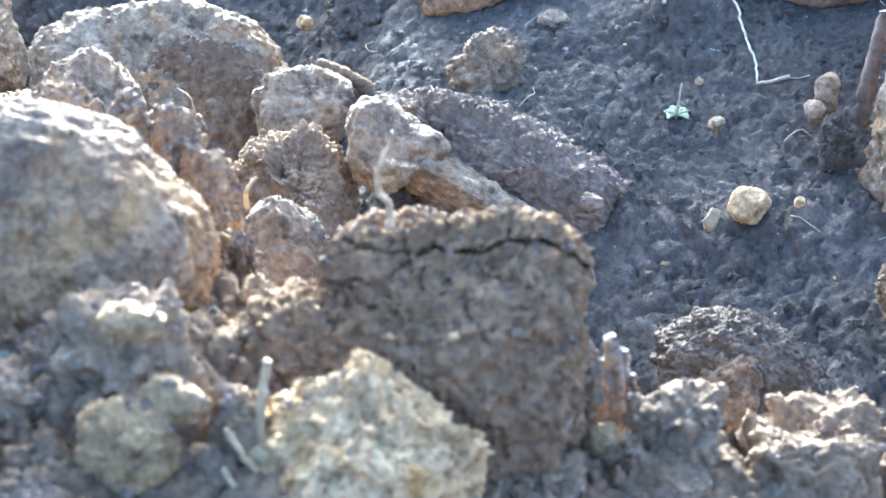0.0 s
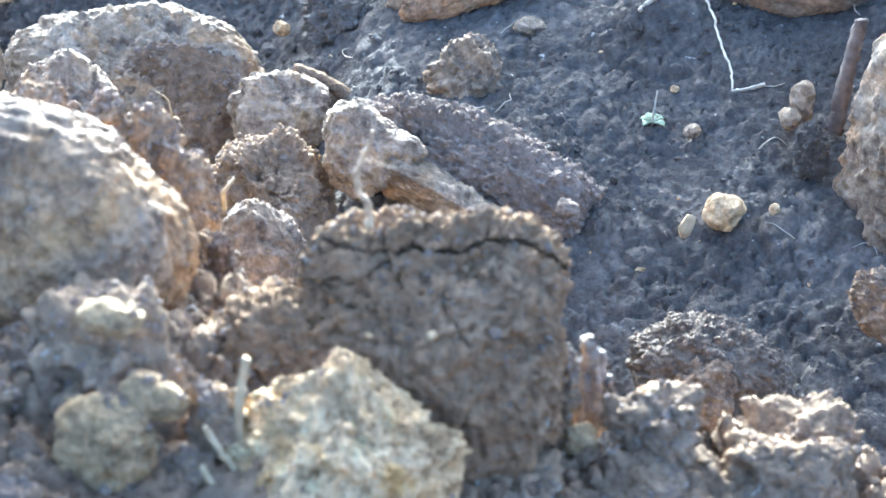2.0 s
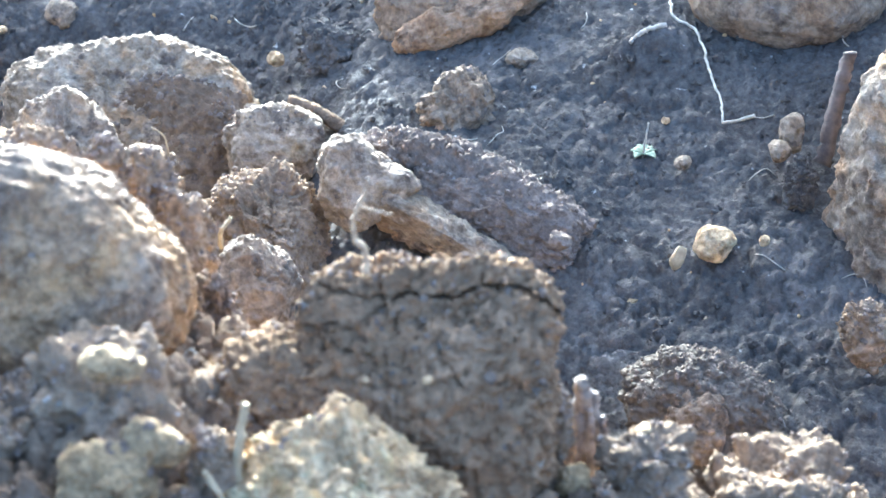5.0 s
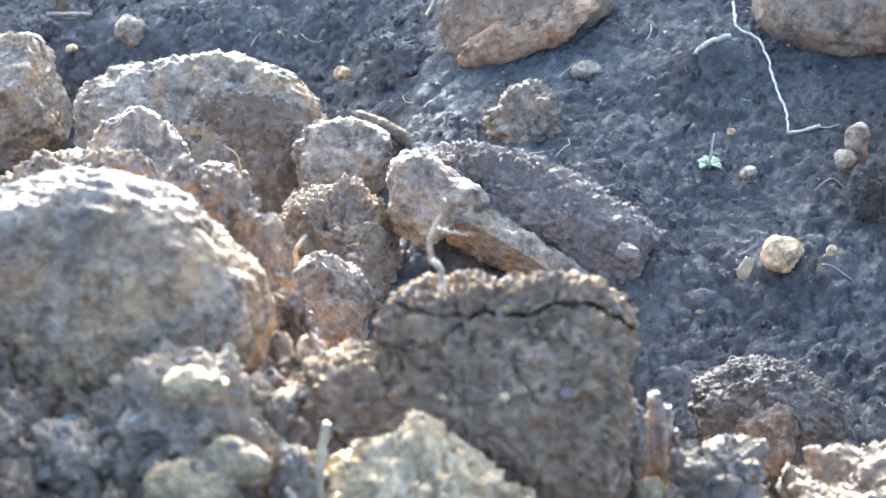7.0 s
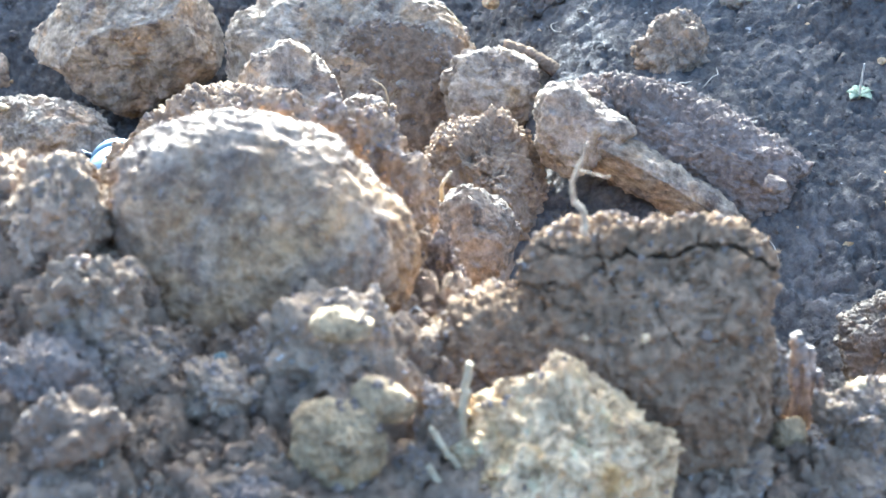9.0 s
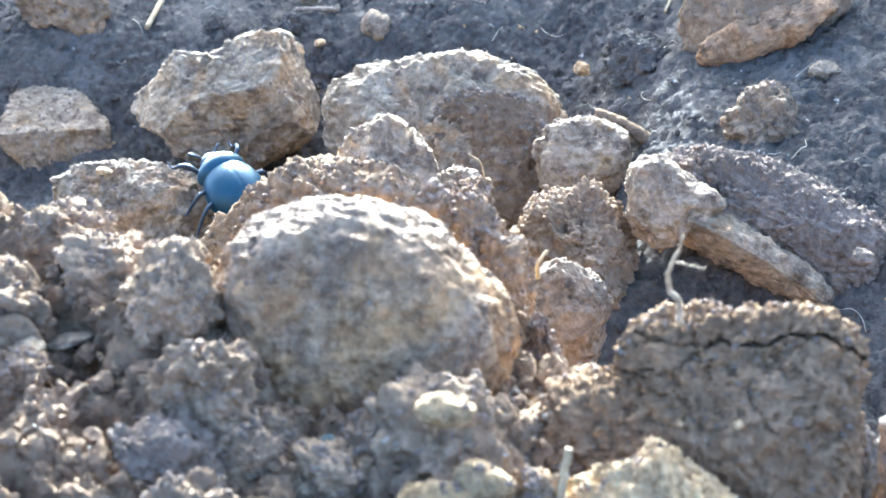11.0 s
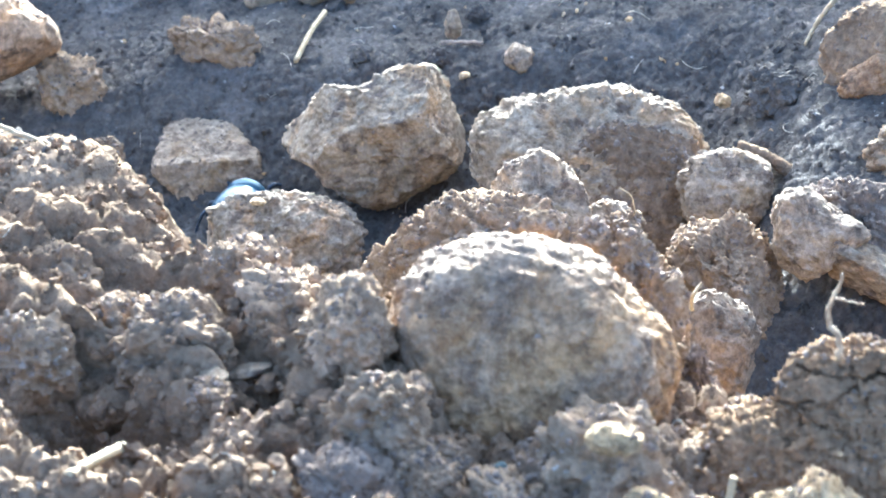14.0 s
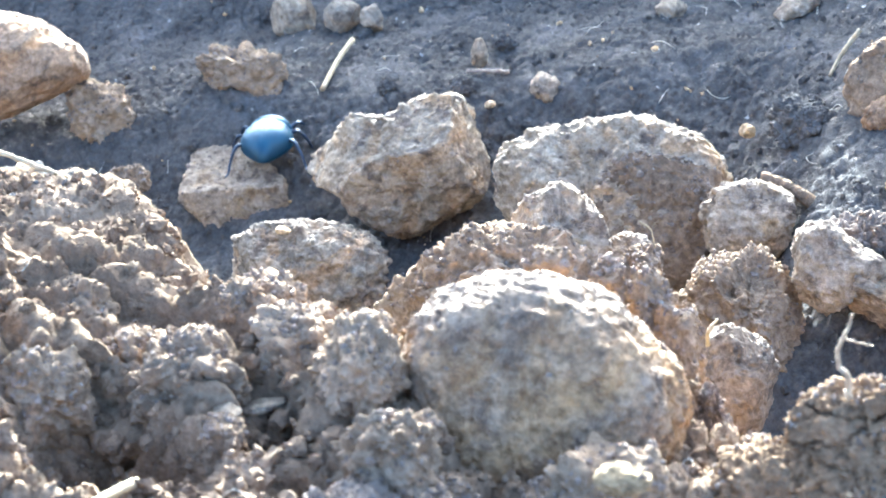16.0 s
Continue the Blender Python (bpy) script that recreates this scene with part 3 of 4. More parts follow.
built_stone((40.8, -46, -9.5), "dark soil-caked stone with a bare orange patch", (
    ("caked_body", "stone caked in dark soil", CAKE, (0, 0, 0), (0, 18, 0), LEAN, 28, dict(level=7, box=2.3, amp=0.05, fine=0.9, crumb=0.4, crumb_mm=2.2, facets=2, flake=0.8, flake_mm=3.0, outline=(10.4, 9.5, 8.2, 8.0, 8.1, 8.5, 9.0, 11.1, 12.9, 12.7, 11.7, 11.0, 10.6, 10.8, 11.6, 12.3))),
    ("bare_patch", "bare orange stone patch", RUST, (-1.6, -8.2, 2.4), (9.0, 4.5, 8.5), (-24, 0, 0), 39, dict(level=6, box=3.0, amp=0.2, freq=2.5, fine=0.8, flake=0.6, flake_mm=2.0)),
))
built_stone((14.6, 60, 8.3), "soil-coated brown stone with a bare orange band", (
    ("coated_body", "stone coated in grey-brown soil", TILTH, (0, 0, 0), (0, 20, 0), LEAN, 46, dict(level=6, box=2.4, amp=0.06, fine=0.9, facets=3, flake=1.0, flake_mm=4.0, outline=(14.6, 13.6, 11.9, 10.9, 10.0, 9.4, 10.4, 12.0, 13.8, 14.8, 11.8, 9.6, 8.0, 8.0, 9.2, 10.8))),
    ("bare_band", "bare orange stone band", ORANGE, (1.0, -9.6, 0.6), (27, 7, 6.6), (-27, -20, 0), 33, dict(level=6, box=2.6, amp=0.10, fine=0.6, facets=3, flake=0.6, flake_mm=3.0)),
))

# ---- the cracked clod ----
# half width, depth and line of each crack on the clod's face
CRACKS = (
    (0.22, 1.7, ((-2.8, 5.9), (-0.2, 6.4), (2.6, 5.8), (5.0, 6.7), (7.8, 6.5), (10.1, 5.2), (11.5, 4.5))),
    (0.11, 0.6, ((-2.8, 5.9), (-4.5, 4.8), (-6.8, 4.0), (-9.0, 3.8))),
    (0.11, 0.7, ((-2.3, 4.9), (-2.2, 2.8))),
    (0.13, 0.6, ((1.3, 2.7), (1.7, 0.3), (3.0, -1.4), (3.7, -1.9))),
    (0.11, 0.5, ((4.9, 9.6), (4.7, 7.0))),
    (0.14, 0.7, ((-1.1, 6.3), (-0.6, 7.9), (0.4, 9.1))),
    (0.14, 0.7, ((-11.3, 4.1), (-8.7, 3.5), (-6.9, 1.8), (-4.6, 1.5))),
    (0.11, 0.5, ((3.6, 5.4), (4.4, 3.5), (7.7, 2.4))),
    (0.12, 0.5, ((9.0, 5.9), (9.6, 3.3), (10.4, 1.4))),
    (0.14, 0.8, ((-9.0, 7.8), (-6.3, 6.7), (-2.8, 5.9))),
)


def crack_depth(x, z):
    """How far the cracks cut in behind the point (x, z) of the clod's face."""
    deep = np.zeros_like(x)
    p = np.stack([x, z, 0 * x], 1)
    wob = 0.4 * np.stack([vnoise(p / 1.3, 71), vnoise(p / 1.3, 72)], 1)
    q = np.stack([x, z], 1) + wob
    for wide, depth, line in CRACKS:
        d = np.full(len(x), 99.0)
        for a, b in zip(line[:-1], line[1:]):
            a, b = np.array(a), np.array(b)
            u = np.clip(((q - a) @ (b - a)) / ((b - a) @ (b - a)), 0, 1)
            d = np.minimum(d, np.linalg.norm(q - a - u[:, None] * (b - a), axis=1))
        deep = np.maximum(deep, depth * (1 - smooth(d, wide * 0.4, wide)))
    return deep


clod = tagged(new("soil_clod"), "big cracked clod of dry brown clay soil", "clod", "soil clods")
clod.location = (7.3 * MM, -114 * MM, 37.3 * MM)
for name, label, at, size, rot, seed, shape in (
    ("block", "cracked upper block of dry clay", (0, 0, 0), (0, 16, 0), LEAN, 41, dict(level=7, box=2.9, amp=0.035, freq=2.6, fine=1.1, crumb=0.55, crumb_mm=2.2, crevice=0.55, flake=0.9, flake_mm=2.6, facets=0, outline=(11.3, 12.6, 12.0, 10.6, 9.2, 10.3, 12.2, 12.3, 12.4, 13.6, 14.0, 14.4, 14.6, 15.2, 14.6, 12.0), cuts=((0, 0.74, 0.67, 0.5), (0, -0.9, 0.44, 0.86)))),
    ("skirt", "crumbled foot of the clod", (-8.0, -1.0, -4.5), (24, 15, 17), (-27, 0, 0), 43, dict(level=7, box=2.3, amp=0.12, freq=2.0, fine=0.9, crumb=0.5, crumb_mm=2.2, crevice=0.5, flake=0.9, flake_mm=3.0, facets=3)),
):
    v, f = rock_points(seed, size, **shape)
    if name == "block":
        facing = smooth(v[:, 1], 2.0, -3.0)
        v[:, 1] += facing * crack_depth(v[:, 0], v[:, 2])
    part(name, mesh_from(name, v, f, CLODCLAY), clod, label, pose(at[0] * MM, at[1] * MM, at[2] * MM, *rot))

# ---- other clods ----
# label, material, place, size
for seed, (label, mat, at, size) in enumerate((
    ("dark rounded soil clod against a boulder", CLAY, (-40.4, -123.0, 46.0), (8.8, 7.0, 10.5)),
    ("crumbly soil clod behind a boulder", CLAY, (-19.2, -86.0, 42.6), (5.2, 4.6, 7.0)),
    ("small upright soil clod behind a boulder", CLAY, (-23.6, -87.0, 45.6), (4.0, 3.6, 5.6)),
    ("crumbly soil clod on a boulder's crown", CLAY, (-29.8, -84.0, 46.4), (5.6, 4.6, 4.6)),
    ("ragged soil clod beside a boulder", CLAY, (-16.2, -90.0, 39.5), (4.2, 5.0, 8.5)),
    ("large rounded soil clod with lit dusty top", LITCRUST, (-43.7, -128.7, 42.2), (10.5, 8.4, 8.4)),
    ("lumpy soil clod among crumbs", CLAY, (-35.8, -127.1, 40.9), (5.9, 4.7, 6.1)),
    ("broad crumbly soil clod below a boulder", CLAY, (-19.6, -121.0, 38.5), (14.6, 11.4, 13.0)),
    ("low crumbly soil clod", CLAY, (-29.5, -126.1, 39.5), (7.4, 6.0, 5.2)),
    ("small pale dusty soil clod", LITCRUST, (-18.0, -133.6, 33.8), (3.5, 2.8, 5.6)),
    ("pale tan soil clod", LITCRUST, (-26.3, -137.0, 34.6), (9.8, 7.8, 5.7)),
    ("grey rounded soil clod", CLAY, (-25.2, -133.4, 35.8), (6.2, 5.0, 4.7)),
    ("small brown soil clod", CLAY, (-12.7, -131.1, 33.6), (4.2, 3.3, 4.1)),
    ("crumbly soil clod beside a boulder", CLAY, (-46.0, -110.0, 49.0), (9.8, 7.9, 9.1)),
    ("rough crumbly soil clod by a straw", CLAY, (-10.2, -128.0, 36.5), (4.3, 3.5, 6.7)),
    ("small rough soil clod", CLAY, (-5.1, -131.9, 32.2), (4.3, 3.4, 5.4)),
    ("grey-brown soil clod with cracks", CLAY, (14.0, -122.0, 24.9), (8.2, 6.6, 6.7)),
    ("crumbly soil clod with a sunlit crest", CLAY, (27.0, -115.0, 25.4), (8.7, 6.9, 9.4)),
    ("dark soil clod below a sunlit crust", TILTH, (39.8, -113.0, 18.0), (12.3, 9.8, 11.0)),
    ("tan crusted soil clod with a bright crest", CLAY, (41.7, -101.0, 14.8), (13.1, 10.5, 7.3)),
    ("rough soil clod with dry fibres", TILTH, (25.2, -119.5, 22.8), (7.6, 6.1, 6.8)),
    ("crumbly soil clod beside a wooden stub", CLAY, (18.6, -113.0, 30.6), (3.4, 2.7, 8.2)),
    ("small soil clod with a dry fibre", CLAY, (-13.4, -107.0, 32.5), (4.4, 3.6, 6.5)),
    ("crumbly soil crust beside a boulder", LITCRUST, (-12.4, -94.0, 31.5), (4.0, 3.2, 11.0)),
    ("crumbly soil lump on a pale stone", TILTH, (-28.1, -28.0, 15.6), (8.4, 6.7, 9.5)),
    ("rough soil crust on a slope", CLAY, (-17.4, -72.0, 28.8), (4.5, 3.6, 12.5)),
    ("tall crumbly soil clod with lit ridges", CLAY, (-65.7, -106.0, 44.6), (12.9, 10.3, 12.2)),
    ("broken soil clod by a hollow", CLAY, (-80.6, -111.3, 46.6), (10.9, 8.7, 11.2)),
    ("smooth dark soil clod", CLAY, (-42.1, -117.0, 42.7), (11.0, 8.8, 10.0)),
    ("crumbly soil clod on a mound", CLAY, (-81.4, -96.0, 48.9), (9.4, 7.5, 7.2)),
    ("rounded soil clod on a mound", CLAY, (-82.6, -70.0, 41.9), (5.9, 4.7, 6.2)),
    ("crumbly soil clod on a ridge", CLAY, (-59.4, -85.2, 39.5), (8.5, 6.8, 7.8)),
    ("soil clod on a bare slope", CLAY, (64.9, -35.0, -6.4), (7.4, 5.9, 9.9)),
    ("rounded soil clod on a bare slope", SOIL, (25.7, 5.0, -3.8), (10.9, 8.7, 8.5)),
    ("soil clod below small pebbles", SOIL, (61.5, -2.0, 0.6), (4.9, 3.9, 8.3)),
    ("cracked soil clod on a bare slope", CLAY, (-123.5, 103.0, -1.5), (19.0, 12.0, 15.0)),
    ("tan crusted soil clod", CLAY, (-153.5, 95.0, -3.8), (13.6, 10.9, 12.7)),
    ("brown angular soil clod", CLAY, (-133.6, 55.0, -2.1), (6.4, 5.2, 6.4)),
    ("crumbly soil clod on a bare slope", SOIL, (-8.2, 62.0, -0.2), (11.7, 9.4, 8.7)),
)):
    stone("soil_clod", label, mat, at, size, (0, 0, 25 * math.sin(seed * 2.3)), 60 + seed, "clod", "soil clods", level=6 if max(size) > 5 else 5, box=2.9, amp=0.30, freq=2.1, facets=7, fine=0.03 * max(size), crumb=0.015 * max(size), crumb_mm=max(1.1, 0.22 * max(size)), crevice=0.045 * max(size), flake=0.10 * max(size), flake_mm=max(1.2, 0.3 * max(size)))

# loose clods of many sizes, strewn on the near ridge and on the far slope
rng = np.random.default_rng(5)
models = []
for k in range(9):
    v, f = rock_points(500 + k, (4.4, 3.8 + 0.1 * k, 3.4), level=5, box=2.9, amp=0.30, freq=2.1, facets=7, fine=0.2, crumb=0.1, crumb_mm=1.2, crevice=0.25, flake=0.4, flake_mm=1.3)
    models.append(mesh_from("soil_clod", v, f, (SOIL, TILTH, CLAY)[k % 3]))
BUSY = ((-28, -104, 17, 15), (7, -112, 15, 12), (1, -129, 10, 8), (-18, -130, 7, 6), (21, -110, 3, 3), (19, -127, 3, 3))
made = 0
while made < 150:
    near_ridge = made < 105
    x, y = (rng.uniform(-98, 52) if made % 3 else rng.uniform(-45, 52), rng.uniform(-146, -84)) if near_ridge else (rng.uniform(-180, 80), rng.uniform(-60, 150))
    big = rng.uniform(0.45, 1.0) ** 2 * (1.9 if near_ridge else 1.5)
    if any(((x - bx) / rx) ** 2 + ((y - by) / ry) ** 2 < 1 for bx, by, rx, ry in BUSY):
        continue
    ob = new("soil_clod", models[int(rng.integers(3)) * 3 + (int(rng.integers(1, 3)) if near_ridge else 0)])
    ob.matrix_basis = pose(x * MM, y * MM, (ground_z(x, y) + 0.3 * big) * MM, *(rng.uniform(-40, 40, 2)), rng.uniform(0, 360)) @ Matrix.Diagonal((big, big, big, 1))
    tagged(ob, "loose crumbly clod of dry soil on a ridge" if near_ridge else "loose dark clod of soil on a bare slope", "clod", "loose soil clods")
    made += 1

# heaps of crumbly soil between the stones
for label, mat, at, size, seed, rot in (
    ("steep heap of crumbly soil against a pale stone", CLAY, (-51.0, -27, 8.6), (38, 20, 27), 601, (0, -40, 0)),
    ("heap of crumbly dark soil under a round stone", CLAY, (-15.5, -9, -3), (19, 20, 26), 602, (0, 0, 0)),
    ("heap of crumbly soil below a boulder's edge", CLAY, (-17.0, -88, 30.5), (7.5, 9, 18), 603, (0, -22, 0)),
):
    stone("soil_mound", label, mat, at, size, rot, seed, "mound", level=7, box=2.1, amp=0.20, freq=2.4, facets=3, fine=0.5, crumb=0.25, crumb_mm=3.2, crevice=0.6, flake=1.3, flake_mm=2.8)

# ---- pebbles and chips ----
for seed, (label, mat, at, size) in enumerate((
    ("pale yellow angular pebble on dark soil", CREAM, (48, -11, -3.6), (5.8, 4.6, 5.4)),
    ("small brown oval pebble", OCHRE, (61.6, 7, 5.0), (4.4, 4, 6.2)),
    ("small tan pebble beside a brown one", OCHRE, (59.2, 3.5, 3.9), (3.6, 3.4, 3.8)),
    ("flat tan pebble on the soil", OCHRE, (23.7, 39, 5.8), (5.4, 4, 3.6)),
    ("grey-tan pebble on the soil", LIME, (-58.9, 91, -2.2), (6.6, 6, 6.8)),
    ("tan upright pebble on the soil", OCHRE, (-74, 105.5, 0.2), (4, 3.6, 6.8)),
    ("grey-brown rounded pebble on bare soil", GREY, (-110.5, 138, -1.0), (8, 7, 8.5)),
    ("small grey-brown pebble on bare soil", GREY, (-102.4, 133.5, -0.8), (5.2, 5, 6.6)),
    ("tiny white stone chip on dark soil", CREAM, (54.8, -12, -2.8), (1.8, 1.6, 1.5)),
    ("tiny cream stone chip on dark soil", CREAM, (44.3, 18, 3.2), (1.4, 1.2, 1.3)),
    ("small tan chip of stone", OCHRE, (45.8, 8, 0.6), (2.8, 2.2, 2.2)),
    ("small pale chip of stone", CREAM, (-18.3, 71, -5), (3.4, 3, 3)),
    ("small pale chip of stone", CREAM, (-69.4, 88, -4), (2.4, 2, 1.4)),
    ("tan flat pebble on the slope", OCHRE, (-35.6, 122.5, 1.2), (7, 6, 4.4)),
    ("tan flat pebble on the slope", LIME, (-9.3, 116.5, 2.6), (11, 8, 5)),
    ("white flat chip on a mottled stone", CREAM, (-99.6, 37, -5.5), (3.2, 2.4, 1.3)),
    ("tan pebble stuck in soil", OCHRE, (-60.4, -112.3, 44.8), (3.9, 3.5, 3.0)),
    ("flat white chip on a soil mound", OCHRE, (-88.7, -61, 46.6), (4.2, 3.4, 1.3)),
    ("tiny white chip in a clay clod", CREAM, (7.4, -121.8, 40.4), (1.0, 0.9, 0.9)),
    ("tiny pale chip in a clay clod", CREAM, (2.2, -121.6, 40.5), (0.6, 0.6, 0.5)),
    ("bright flat chip on a soil crest", CREAM, (26.6, -113.5, 29.6), (1.7, 1.2, 0.7)),
    ("small pale chip on the slope", CREAM, (-9.1, 95, 1), (2.2, 2, 2)),
)):
    stone("pebble", label, mat, at, size, (0, 20 * math.sin(seed * 3.1), 40 * math.sin(seed)), 110 + seed, "pebble", "pebbles", level=4 if max(size) < 4 else 5, amp=0.12, facets=15, fine=0.05 * max(size), flake=0.06 * max(size), flake_mm=0.35 * max(size))

# ---- twigs, straws, roots ----
twig = tagged(new("twig"), "thin dry brown twig standing on a clod", "twig")
twig.location = (2.5 * MM, -115 * MM, 48 * MM)
for name, line, r0, r1 in (("stem", ((0, 0, -1.0), (-0.1, 0, 1.4), (-0.8, 0.2, 2.6), (-0.7, 0.1, 4.7), (0.2, -0.1, 6.6), (0.6, 0, 8.0)), 0.34, 0.13),
                           ("side_branch", ((-0.4, 0, 5.5), (0.7, 0.3, 5.0), (2.4, 0.4, 4.4)), 0.13, 0.07)):
    v, f = rod(line, r0, r1, 0.05, 3, 36)
    part(name, mesh_from(name, v, f, TWIG), twig)


def strand(name, label, category, mat, line, r0, r1, rough=0.05, seed=1, n=24):
    base = np.array(line[-1], float)
    v, f = rod(np.array(line, float) - base, r0, r1, rough, seed, n)
    ob = new(name, mesh_from(name, v, f, mat))
    ob.location = base * MM
    return tagged(ob, label, category)


strand("straw", "short pale hollow straw stuck in soil", "straw", STRAW, ((-7.2, -129, 42.9), (-7.7, -129.2, 40.8), (-8.3, -129, 37.5), (-8.8, -128.5, 31.0)), 0.36, 0.42, 0.05)
strand("straw", "split grey straw leaning in a gap", "straw", STRAW, ((-10.7, -131.5, 38.3), (-9.6, -131.6, 36.0), (-8.4, -131, 33.2), (-7.6, -130.5, 30.5)), 0.26, 0.36, 0.06, 2)
strand("fibre", "thin curled dry fibre on a clod", "fibre", STRAW, ((-12.5, -110.2, 37.4), (-11.6, -110.4, 35.8), (-11.3, -110, 33.8), (-11.7, -109, 32.6)), 0.13, 0.08, 0.02, 3)
strand("fibre", "thin dry root hair on a stone", "fibre", STRAW, ((-27.2, -27, 24.3), (-25.6, -27, 22.6), (-25.4, -26.5, 18)), 0.10, 0.14, 0.02, 4)
strand("fibre", "short curled pale fibre", "fibre", STRAW, ((-13.6, -68, 30.6), (-14.7, -69, 29.4), (-15.2, -66, 26)), 0.2, 0.3, 0.03, 5)
strand("root", "long thin pale root lying on dark soil", "root", ROOT, ((48.3, 48.3, 13.2), (48.0, 43.1, 12.4), (48.2, 39.7, 11.6), (50.9, 36.6, 10.7), (51.8, 32.0, 9.2), (52.2, 26.2, 7.3), (52.9, 20.3, 5.4), (52.7, 15.0, 3.9)), 0.26, 0.17, 0.10, 6, 40)
strand("root", "short bent pale root end", "root", ROOT, ((52.7, 15.0, 3.8), (55.3, 15.5, 3.9), (57.7, 16.8, 4.0)), 0.24, 0.30, 0.04, 7)
strand("root", "pale root fragment over a soil lump", "root", ROOT, ((40.5, 33, 10.4), (42.8, 33, 12.2), (46.1, 33.5, 12.8)), 0.35, 0.45, 0.08, 8)
strand("stick", "brown weathered stick beside a large stone", "stick", DARKWOOD, ((70.2, 10, 16.5), (68.4, 8, 10.4), (66.0, 5, 1.0)), 1.05, 1.3, 0.12, 9)
strand("stick", "grey weathered stick behind pale stones", "stick", TILTH, ((-14.2, 40.0, -0.3), (-11.0, 39.0, -1.3), (-7.7, 37.0, -2.5), (-4.0, 35.0, -4.4)), 1.1, 1.3, 0.06, 10)
strand("straw", "straight pale straw on bare soil", "straw", STRAW, ((-104.2, 121.1, -1.0), (-104.7, 109.5, -0.8), (-105.5, 97.0, -2.4)), 0.6, 0.55, 0.03, 11)
strand("stick", "thin short stick on bare soil", "stick", WOOD, ((-75.5, 99, -1.0), (-71.0, 98, -0.8), (-66.5, 97, -0.8)), 0.5, 0.4, 0.06, 12)
strand("straw", "bent white straw beside an orange stone", "straw", STRAW, ((2.8, 84, 8.8), (-0.1, 82, 5.8), (-1.8, 80, 3.8), (-2.9, 78, 2.4)), 0.5, 0.3, 0.05, 13)
strand("straw", "pale straw lying on near soil", "straw", STRAW, ((-65.6, -125.5, 45.4), (-66.4, -130.5, 47.2), (-67.0, -136.0, 49.0)), 0.55, 0.5, 0.03, 14)
strand("straw", "long pale straw along a soil mound", "straw", STRAW, ((-100.6, -72.0, 59.5), (-96.0, -72.0, 57.7), (-91.4, -72.0, 55.4), (-86.3, -71.0, 52.7)), 0.32, 0.3, 0.05, 15)
strand("straw", "thin straw beside a clod", "straw", STRAW, ((-11.1, -132.8, 35.4), (-10.3, -132.8, 33.6), (-9.6, -132.2, 31.0)), 0.3, 0.25, 0.03, 16)
strand("fibre", "thin pale straw behind a clod", "fibre", STRAW, ((27.6, -72, 1.5), (22.5, -72, -2.0), (20, -71, -4.0)), 0.35, 0.3, 0.03, 17)

# splintered stub of wood
stub = tagged(new("wood_stub"), "splintered brown stub of wood in soil", "wood stub")
stub.location = (21.4 * MM, -110 * MM, 26 * MM)
for n, (dx, dy, top, r) in enumerate(((0, 0, 6.8, 1.05), (1.2, 0.3, 5.2, 0.6), (-1.2, 0.1, 4.6, 0.65), (0.5, -0.9, 4.4, 0.5), (-0.5, -0.8, 3.4, 0.45), (1.9, -0.2, 2.8, 0.45))):
    v, f = rod(((dx, dy, top), (dx * 1.02, dy, top * 0.5), (dx * 1.15, dy, -2.5)), r * 0.75, r * 1.0, 0.13, 30 + n, 14, 8)
    part("splinter", mesh_from("splinter", v, f, WOOD), stub)

# small seedling: pale stem and toothed leaves
seedling = tagged(new("seedling"), "tiny grey-green seedling with a pale stem", "seedling")
seedling.location = (40.3 * MM, 12 * MM, (ground_z(40.3, 12) - 0.2) * MM)
v, f = rod(((0, 0, 0), (0.3, 0.6, 2.4), (0.9, 1.2, 5.6)), 0.22, 0.14, 0.02, 40)
part("stem", mesh_from("stem", v, f, ROOT), seedling, "pale thin stem")
for n in range(5):
    a = n * 1.25 + 0.3
    long, wide = 2.4 + 0.5 * math.sin(n * 2.1), 0.8
    rows = []
    for k in range(7):
        u = k / 6
        w = wide * math.sin(math.pi * min(u * 0.9 + 0.08, 1)) * (1.0 + 0.25 * (k % 2))
        rows.append((u * long, w, 0.9 + 0.7 * math.sin(u * 2.6)))
    vv = [(x * math.cos(a) - s * w * math.sin(a), x * math.sin(a) + s * w * math.cos(a), z + 0.15 * s * s + t) for t in (0, -0.12) for x, w, z in rows for s in (-1, 0, 1)]
    ff = []
    for k in range(6):
        for s in (0, 1):
            q = [k * 3 + s, k * 3 + s + 1, k * 3 + s + 4, k * 3 + s + 3]
            ff += [q, [i + 21 for i in q[::-1]]]
    for k in range(6):
        ff += [[k * 3, k * 3 + 3, k * 3 + 24, k * 3 + 21], [k * 3 + 5, k * 3 + 2, k * 3 + 23, k * 3 + 26]]
    part("leaf", mesh_from("leaf", vv, ff, LEAF), seedling)


def flake(label, mat, at, size, rot, seed, name="flake"):
    v, f = rock_points(seed, size, box=2.6, amp=0.2, freq=2.0, facets=9, fine=0.08, level=4)
    ob = new(name, mesh_from(name, v, f, mat))
    ob.matrix_basis = pose(at[0] * MM, at[1] * MM, at[2] * MM, *rot)
    return tagged(ob, label, "flake")


